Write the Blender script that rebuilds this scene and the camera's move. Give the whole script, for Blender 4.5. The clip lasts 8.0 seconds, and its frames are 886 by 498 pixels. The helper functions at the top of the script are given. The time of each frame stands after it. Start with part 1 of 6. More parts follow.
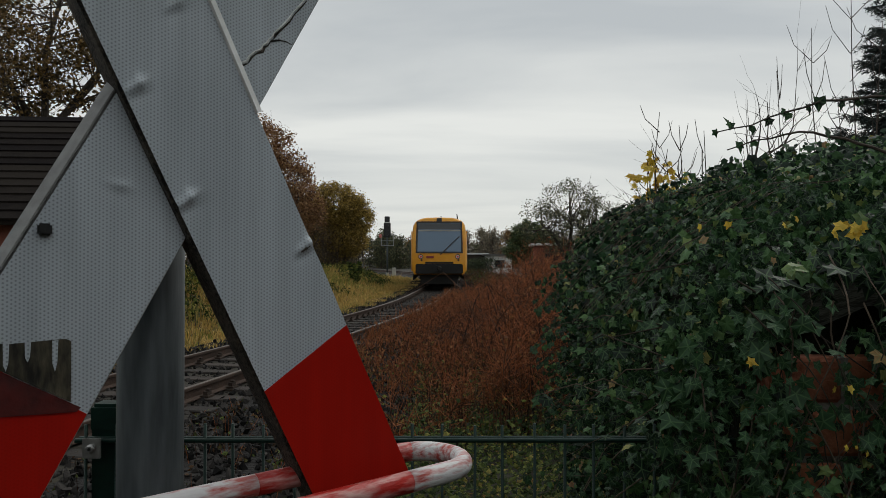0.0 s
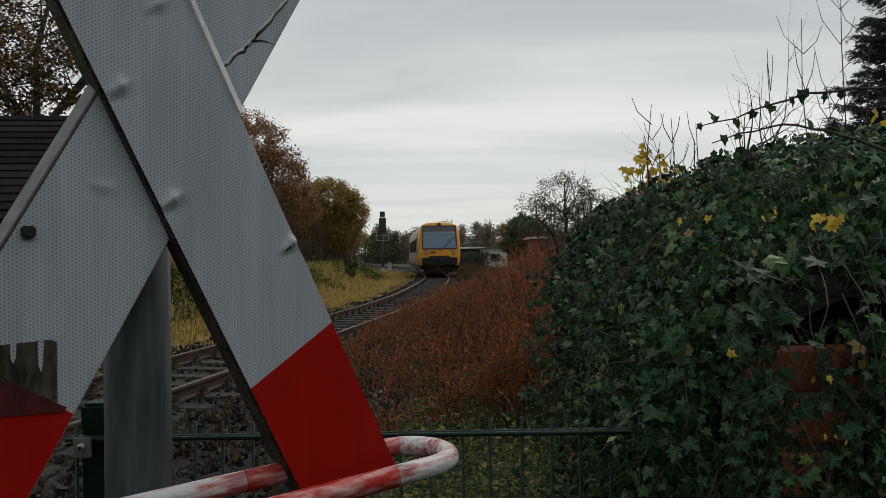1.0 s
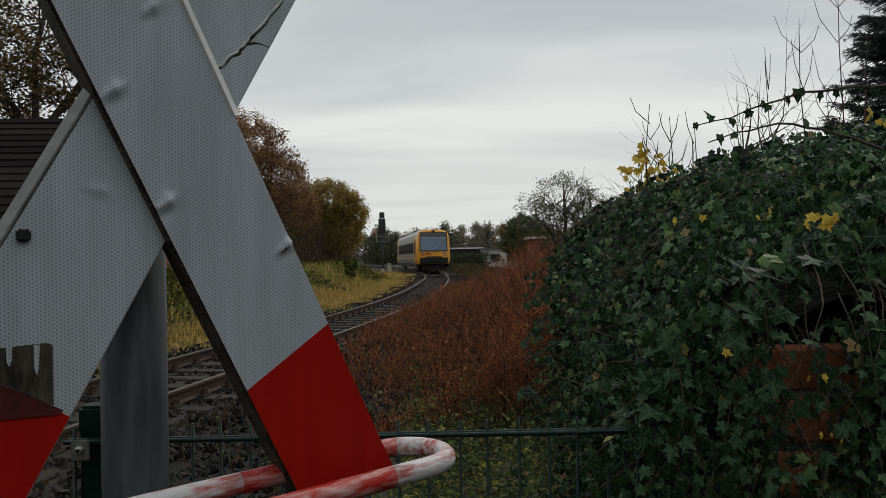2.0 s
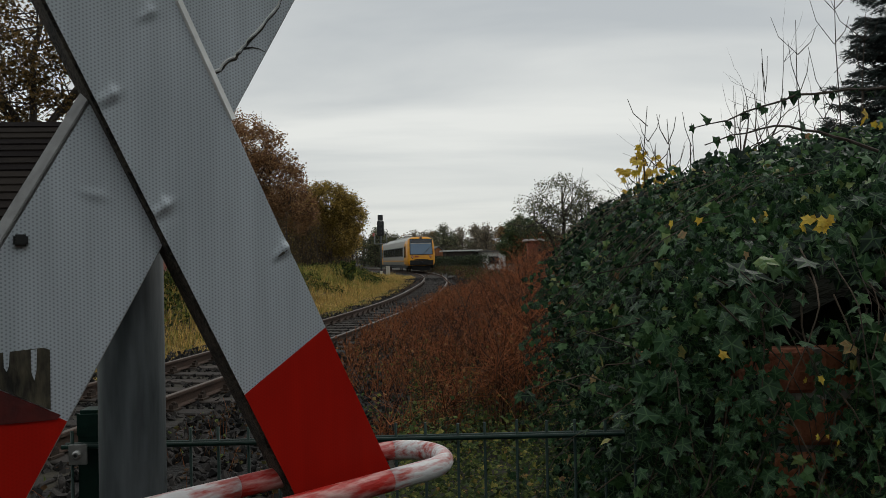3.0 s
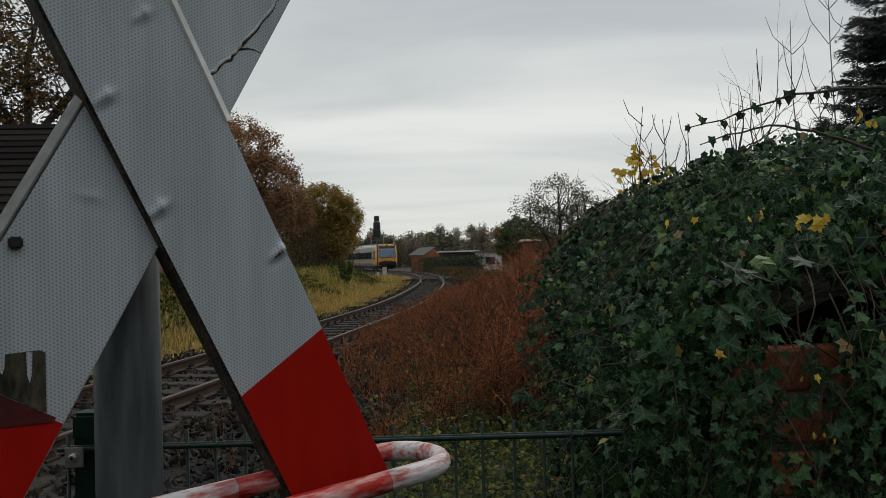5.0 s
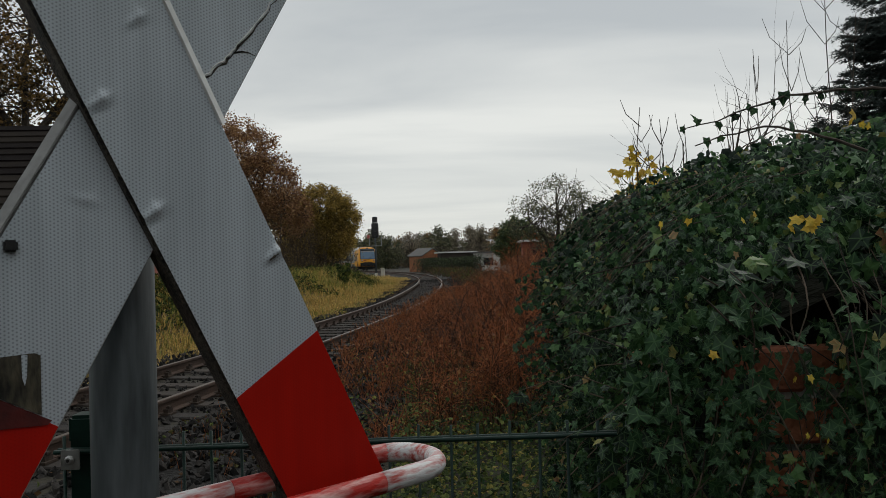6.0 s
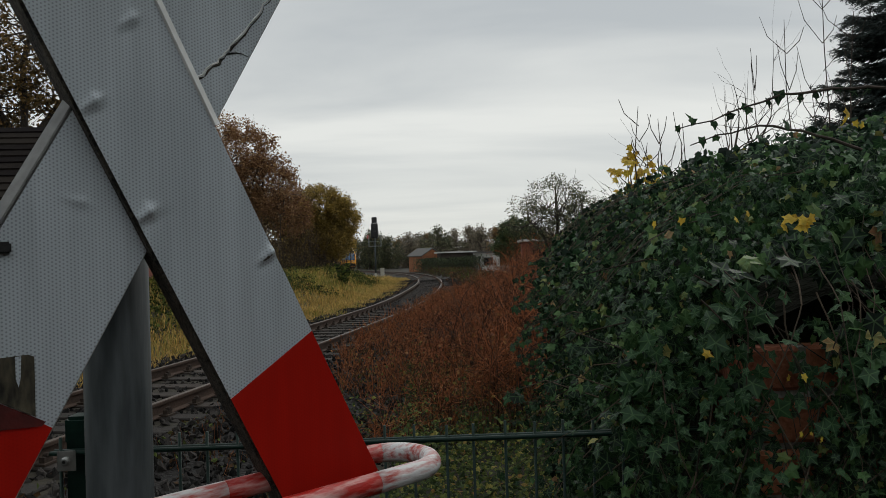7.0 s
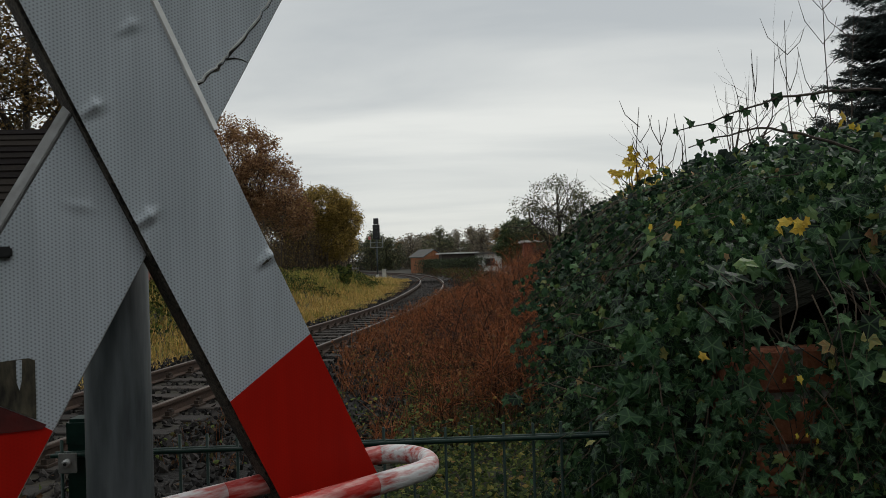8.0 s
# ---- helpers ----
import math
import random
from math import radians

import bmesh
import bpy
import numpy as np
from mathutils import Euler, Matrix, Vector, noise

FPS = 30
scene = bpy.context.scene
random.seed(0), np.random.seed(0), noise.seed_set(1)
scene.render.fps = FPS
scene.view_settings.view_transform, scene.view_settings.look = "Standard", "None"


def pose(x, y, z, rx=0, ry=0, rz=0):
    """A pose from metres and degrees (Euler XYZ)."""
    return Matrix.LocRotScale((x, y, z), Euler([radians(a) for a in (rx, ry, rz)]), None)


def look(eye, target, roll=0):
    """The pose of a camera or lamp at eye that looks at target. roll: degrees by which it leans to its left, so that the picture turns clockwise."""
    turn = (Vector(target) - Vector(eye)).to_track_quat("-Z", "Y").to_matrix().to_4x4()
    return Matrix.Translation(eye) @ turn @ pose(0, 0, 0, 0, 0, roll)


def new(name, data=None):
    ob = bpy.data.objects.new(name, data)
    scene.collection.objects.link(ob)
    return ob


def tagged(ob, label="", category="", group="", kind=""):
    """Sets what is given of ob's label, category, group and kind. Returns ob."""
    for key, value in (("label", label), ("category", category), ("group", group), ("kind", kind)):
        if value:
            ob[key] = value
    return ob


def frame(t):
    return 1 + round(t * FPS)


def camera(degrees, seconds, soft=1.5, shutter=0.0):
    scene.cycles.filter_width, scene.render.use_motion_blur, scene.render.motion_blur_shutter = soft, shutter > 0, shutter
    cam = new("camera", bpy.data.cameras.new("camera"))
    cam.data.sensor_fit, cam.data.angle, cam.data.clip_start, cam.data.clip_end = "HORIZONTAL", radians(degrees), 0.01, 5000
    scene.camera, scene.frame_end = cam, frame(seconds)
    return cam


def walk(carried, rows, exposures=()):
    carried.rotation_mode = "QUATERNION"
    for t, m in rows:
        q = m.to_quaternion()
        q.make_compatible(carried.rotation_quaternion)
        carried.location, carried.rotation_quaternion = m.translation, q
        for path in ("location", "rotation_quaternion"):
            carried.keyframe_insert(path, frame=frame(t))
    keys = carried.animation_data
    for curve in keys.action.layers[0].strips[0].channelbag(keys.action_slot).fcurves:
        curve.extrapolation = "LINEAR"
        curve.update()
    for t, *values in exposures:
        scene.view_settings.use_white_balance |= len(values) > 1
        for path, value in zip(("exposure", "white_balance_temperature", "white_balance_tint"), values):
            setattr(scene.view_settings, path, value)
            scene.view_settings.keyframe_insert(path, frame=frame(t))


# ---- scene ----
cam = camera(64.2, 8.0, 0.8)
PATH = [
    (0, (-0.082, 0.089, 1.667), (-0.077, 2.089, 1.695), -0.0),
    (0.5, (-0.076, 0.085, 1.668), (-0.056, 2.085, 1.683), -0.4),
    (1, (-0.065, 0.079, 1.67), (-0.048, 2.079, 1.682), -0.7),
    (1.5, (-0.061, 0.078, 1.67), (-0.045, 2.078, 1.682), -0.9),
    (3, (-0.057, 0.075, 1.672), (-0.035, 2.075, 1.692), -1.2),
    (3.5, (-0.058, 0.076, 1.671), (-0.031, 2.076, 1.693), -1.2),
    (4, (-0.059, 0.077, 1.671), (-0.029, 2.076, 1.69), -1.3),
    (4.5, (-0.058, 0.076, 1.671), (-0.028, 2.075, 1.692), -1.4),
    (6, (-0.052, 0.072, 1.673), (-0.015, 2.071, 1.697), -1.6),
    (6.5, (-0.047, 0.069, 1.673), (-0.009, 2.069, 1.7), -1.7),
    (7, (-0.044, 0.07, 1.673), (-0.006, 2.07, 1.697), -1.8),
    (7.5, (-0.041, 0.066, 1.676), (-0.005, 2.065, 1.698), -1.9),
    (8, (-0.038, 0.063, 1.676), (-0.005, 2.063, 1.703), -1.9),
]
walk(cam, [(t, look(eye, target, roll)) for t, eye, target, roll in PATH])

# ---------------------------------------------------------------- light
def build_world():
    w = bpy.data.worlds.new("overcast_sky")
    scene.world = w
    w.use_nodes = True
    nt = w.node_tree
    nt.nodes.clear()
    N, L = nt.nodes.new, nt.links.new
    out = N("ShaderNodeOutputWorld")
    sky = N("ShaderNodeTexSky")
    sky.sky_type = "NISHITA"
    sky.sun_disc = False
    sky.sun_elevation, sky.sun_rotation = radians(50), radians(40)
    b1 = N("ShaderNodeBackground")
    b1.inputs["Strength"].default_value = 0.10
    L(sky.outputs[0], b1.inputs["Color"])
    # cloud layer, projected on a flat ceiling above the place
    tc = N("ShaderNodeTexCoord")
    sep = N("ShaderNodeSeparateXYZ")
    L(tc.outputs["Generated"], sep.inputs[0])
    zz = N("ShaderNodeMath"); zz.operation = "MAXIMUM"; zz.inputs[1].default_value = 0.0
    L(sep.outputs["Z"], zz.inputs[0])
    za = N("ShaderNodeMath"); za.operation = "ADD"; za.inputs[1].default_value = 0.10
    L(zz.outputs[0], za.inputs[0])
    dx = N("ShaderNodeMath"); dx.operation = "DIVIDE"
    L(sep.outputs["X"], dx.inputs[0]); L(za.outputs[0], dx.inputs[1])
    dy = N("ShaderNodeMath"); dy.operation = "DIVIDE"
    L(sep.outputs["Y"], dy.inputs[0]); L(za.outputs[0], dy.inputs[1])
    cmb = N("ShaderNodeCombineXYZ")
    L(dx.outputs[0], cmb.inputs[0]); L(dy.outputs[0], cmb.inputs[1])
    mp = N("ShaderNodeMapping")
    mp.inputs["Scale"].default_value = (0.34, 0.80, 1)
    mp.inputs["Rotation"].default_value = (0, 0, radians(-9))
    mp.inputs["Location"].default_value = (4.3, 2.9, 0)
    L(cmb.outputs[0], mp.inputs[0])
    n1 = N("ShaderNodeTexNoise")
    n1.inputs["Scale"].default_value, n1.inputs["Detail"].default_value = 1.0, 6
    n1.inputs["Roughness"].default_value, n1.inputs["Distortion"].default_value = 0.5, 0.35
    L(mp.outputs[0], n1.inputs["Vector"])
    rp = N("ShaderNodeValToRGB")
    e = rp.color_ramp.elements
    e[0].position, e[0].color = 0.36, (*SKY_DARK, 1)
    e[1].position, e[1].color = 0.64, (*SKY_BRIGHT, 1)
    L(n1.outputs["Fac"], rp.inputs[0])
    # the sky pales towards the horizon
    rh = N("ShaderNodeValToRGB")
    e = rh.color_ramp.elements
    e[0].position, e[0].color = 0.0, (0.6, 0.6, 0.6, 1)
    e[1].position, e[1].color = 0.30, (0, 0, 0, 1)
    L(zz.outputs[0], rh.inputs[0])
    mx = N("ShaderNodeMix"); mx.data_type = "RGBA"
    L(rh.outputs[0], mx.inputs["Factor"])
    L(rp.outputs[0], mx.inputs["A"])
    mx.inputs["B"].default_value = (*SKY_HORIZON, 1)
    b2 = N("ShaderNodeBackground")
    b2.inputs["Strength"].default_value = 1.0
    # the cloud deck is thickest overhead
    rz = N("ShaderNodeValToRGB")
    e = rz.color_ramp.elements
    e[0].position, e[0].color = 0.28, (1, 1, 1, 1)
    e[1].position, e[1].color = 0.85, (0.95, 0.96, 0.97, 1)
    L(zz.outputs[0], rz.inputs[0])
    thick = N("ShaderNodeMix"); thick.data_type = "RGBA"; thick.blend_type = "MULTIPLY"
    thick.inputs["Factor"].default_value = 1
    L(mx.outputs["Result"], thick.inputs["A"]); L(rz.outputs[0], thick.inputs["B"])
    L(thick.outputs["Result"], b2.inputs["Color"])
    ms = N("ShaderNodeMixShader")
    ms.inputs[0].default_value = 0.94
    L(b1.outputs[0], ms.inputs[1]); L(b2.outputs[0], ms.inputs[2])
    L(ms.outputs[0], out.inputs[0])


SKY_DARK, SKY_BRIGHT, SKY_HORIZON = (0.50, 0.53, 0.54), (0.80, 0.81, 0.775), (0.79, 0.80, 0.755)
build_world()
sun = new("sun", bpy.data.lights.new("sun", "SUN"))
sun.data.energy, sun.data.angle, sun.data.color = 0.5, radians(20), (1, 0.97, 0.92)
sun.matrix_world = look((24, 29, 45), (0, 0, 0))
scene.view_settings.exposure = 0.0


# ---------------------------------------------------------------- materials
def material(name, c1, c2, scale=8.0, rough=0.8, bump=0.3, metal=0.0, fine=60.0, island=0.0, obj=0.0, spec=0.5, coat=0.0, stretch=(1, 1, 1), depth=0.01, trans=0.0, edges=(0.32, 0.68), along=None):
    """Two tones mixed by coarse and fine noise, with relief; island and obj: how much pieces differ."""
    m = bpy.data.materials.new(name)
    m.use_nodes = True
    nt = m.node_tree
    N, L = nt.nodes.new, nt.links.new
    b = nt.nodes["Principled BSDF"]
    tc = N("ShaderNodeTexCoord")
    mp = N("ShaderNodeMapping")
    mp.inputs["Scale"].default_value = stretch
    if along is not None:
        # grain drawn out four times along a level direction, given in degrees from x
        mp.vector_type = "TEXTURE"
        mp.inputs["Scale"].default_value = (4, 1, 1)
        mp.inputs["Rotation"].default_value = (0, 0, radians(along))
    L(tc.outputs["Object"], mp.inputs[0])
    n1 = N("ShaderNodeTexNoise")
    n1.inputs["Scale"].default_value, n1.inputs["Detail"].default_value = scale, 4
    L(mp.outputs[0], n1.inputs["Vector"])
    n2 = N("ShaderNodeTexNoise")
    n2.inputs["Scale"].default_value, n2.inputs["Detail"].default_value = fine, 3
    L(mp.outputs[0], n2.inputs["Vector"])
    a = N("ShaderNodeMath"); a.operation = "MULTIPLY_ADD"
    a.inputs[1].default_value, a.inputs[2].default_value = 0.5, 0.0
    L(n2.outputs["Fac"], a.inputs[0])
    s = N("ShaderNodeMath"); s.operation = "MULTIPLY_ADD"; s.inputs[1].default_value = 0.5
    L(n1.outputs["Fac"], s.inputs[0]); L(a.outputs[0], s.inputs[2])
    last = s.outputs[0]
    for amount, node, sock in ((island, "ShaderNodeNewGeometry", "Random Per Island"), (obj, "ShaderNodeObjectInfo", "Random")):
        if amount:
            r = N(node)
            k = N("ShaderNodeMath"); k.operation = "MULTIPLY_ADD"
            k.inputs[1].default_value, k.inputs[2].default_value = amount, -amount / 2
            L(r.outputs[sock], k.inputs[0])
            ad = N("ShaderNodeMath"); ad.operation = "ADD"
            L(last, ad.inputs[0]); L(k.outputs[0], ad.inputs[1])
            last = ad.outputs[0]
    rp = N("ShaderNodeValToRGB")
    e = rp.color_ramp.elements
    e[0].position, e[0].color = edges[0], (*c1, 1)
    e[1].position, e[1].color = edges[1], (*c2, 1)
    L(last, rp.inputs[0])
    L(rp.outputs[0], b.inputs["Base Color"])
    b.inputs["Metallic"].default_value = metal
    b.inputs["Specular IOR Level"].default_value = spec
    b.inputs["Coat Weight"].default_value = coat
    mr = N("ShaderNodeMapRange")
    mr.inputs["To Min"].default_value, mr.inputs["To Max"].default_value = max(0.03, rough - 0.12), min(1, rough + 0.12)
    L(n1.outputs["Fac"], mr.inputs["Value"])
    L(mr.outputs[0], b.inputs["Roughness"])
    if bump:
        bp = N("ShaderNodeBump")
        bp.inputs["Strength"].default_value, bp.inputs["Distance"].default_value = bump, depth
        L(n2.outputs["Fac"], bp.inputs["Height"])
        L(bp.outputs[0], b.inputs["Normal"])
    if trans:
        b.inputs["Subsurface Weight"].default_value = 0.0
        t = N("ShaderNodeBsdfTranslucent")
        L(rp.outputs[0], t.inputs["Color"])
        ms = N("ShaderNodeMixShader"); ms.inputs[0].default_value = trans
        out = nt.nodes["Material Output"]
        L(b.outputs[0], ms.inputs[1]); L(t.outputs[0], ms.inputs[2]); L(ms.outputs[0], out.inputs[0])
    return m


def leaf_material(name, stops, rough=0.5, trans=0.25, spec=0.5, veins=None):
    """Leaves whose tone differs from leaf to leaf, by the stops given as (position, colour)."""
    m = bpy.data.materials.new(name)
    m.use_nodes = True
    nt = m.node_tree
    N, L = nt.nodes.new, nt.links.new
    b = nt.nodes["Principled BSDF"]
    g = N("ShaderNodeNewGeometry")
    rp = N("ShaderNodeValToRGB")
    e = rp.color_ramp.elements
    e[0].position, e[0].color = stops[0][0], (*stops[0][1], 1)
    e[1].position, e[1].color = stops[-1][0], (*stops[-1][1], 1)
    for p, c in stops[1:-1]:
        k = e.new(p)
        k.color = (*c, 1)
    L(g.outputs["Random Per Island"], rp.inputs[0])
    tc = N("ShaderNodeTexCoord")
    n = N("ShaderNodeTexNoise")
    n.inputs["Scale"].default_value, n.inputs["Detail"].default_value = 90, 3
    L(tc.outputs["Object"], n.inputs["Vector"])
    mr = N("ShaderNodeMapRange")
    mr.inputs["From Min"].default_value, mr.inputs["From Max"].default_value = 0.3, 0.7
    mr.inputs["To Min"].default_value, mr.inputs["To Max"].default_value = 0.65, 1.3
    L(n.outputs["Fac"], mr.inputs["Value"])
    mul = N("ShaderNodeMix"); mul.data_type = "RGBA"; mul.blend_type = "MULTIPLY"
    mul.inputs["Factor"].default_value = 1
    L(rp.outputs[0], mul.inputs["A"]); L(mr.outputs[0], mul.inputs["B"])
    if veins:
        # pale ribs from the stalk to the tip of each lobe
        at = N("ShaderNodeAttribute")
        at.attribute_name = "rib"
        vr = N("ShaderNodeMapRange")
        vr.inputs["From Min"].default_value, vr.inputs["From Max"].default_value = 0.80, 0.97
        vr.inputs["To Max"].default_value = 0.55
        L(at.outputs["Fac"], vr.inputs["Value"])
        vm = N("ShaderNodeMix"); vm.data_type = "RGBA"
        vm.inputs["B"].default_value = (*veins, 1)
        L(vr.outputs[0], vm.inputs["Factor"]); L(mul.outputs["Result"], vm.inputs["A"])
        mul = vm
    L(mul.outputs["Result"], b.inputs["Base Color"])
    b.inputs["Roughness"].default_value = rough
    b.inputs["Specular IOR Level"].default_value = spec
    t = N("ShaderNodeBsdfTranslucent")
    L(mul.outputs["Result"], t.inputs["Color"])
    ms = N("ShaderNodeMixShader"); ms.inputs[0].default_value = trans
    out = nt.nodes["Material Output"]
    L(b.outputs[0], ms.inputs[1]); L(t.outputs[0], ms.inputs[2]); L(ms.outputs[0], out.inputs[0])
    return m


def reflective_sheet(name, colour, dark, cells=0.62, spec=0.4):
    """Retroreflective sheeting: a fine honeycomb of cells, with faint rain streaks."""
    m = material(name, dark, colour, scale=7, rough=0.42, bump=0.0, fine=46, stretch=(1, 1, 0.09), spec=spec, edges=(0.28, 0.70))
    nt = m.node_tree
    N, L = nt.nodes.new, nt.links.new
    b = nt.nodes["Principled BSDF"]
    base = b.inputs["Base Color"].links[0].from_socket
    tc = N("ShaderNodeTexCoord")
    waves = []
    for k in ((1, 0), (0.5, 0.866), (0.5, -0.866)):
        dot = N("ShaderNodeVectorMath"); dot.operation = "DOT_PRODUCT"
        dot.inputs[1].default_value = (k[0] * 1620, 0, k[1] * 1620)
        L(tc.outputs["Object"], dot.inputs[0])
        c = N("ShaderNodeMath"); c.operation = "COSINE"
        L(dot.outputs["Value"], c.inputs[0])
        waves.append(c)
    s1 = N("ShaderNodeMath"); s1.operation = "ADD"
    L(waves[0].outputs[0], s1.inputs[0]); L(waves[1].outputs[0], s1.inputs[1])
    s2 = N("ShaderNodeMath"); s2.operation = "ADD"
    L(s1.outputs[0], s2.inputs[0]); L(waves[2].outputs[0], s2.inputs[1])
    r = N("ShaderNodeMapRange")
    r.inputs["From Min"].default_value, r.inputs["From Max"].default_value = 0.0, 2.4
    r.inputs["To Min"].default_value, r.inputs["To Max"].default_value = 1.0, cells
    L(s2.outputs[0], r.inputs["Value"])
    mul = N("ShaderNodeMix"); mul.data_type = "RGBA"; mul.blend_type = "MULTIPLY"
    mul.inputs["Factor"].default_value = 1
    L(base, mul.inputs["A"]); L(r.outputs[0], mul.inputs["B"])
    L(mul.outputs["Result"], b.inputs["Base Color"])
    return m


def glass_material(name, tint):
    m = bpy.data.materials.new(name)
    m.use_nodes = True
    b = m.node_tree.nodes["Principled BSDF"]
    b.inputs["Base Color"].default_value = (*tint, 1)
    b.inputs["Roughness"].default_value = 0.06
    b.inputs["Specular IOR Level"].default_value = 0.7
    return m


def glow_material(name, colour, strength):
    m = bpy.data.materials.new(name)
    m.use_nodes = True
    b = m.node_tree.nodes["Principled BSDF"]
    b.inputs["Base Color"].default_value = (*colour, 1)
    b.inputs["Emission Color"].default_value = (*colour, 1)
    b.inputs["Emission Strength"].default_value = strength
    return m


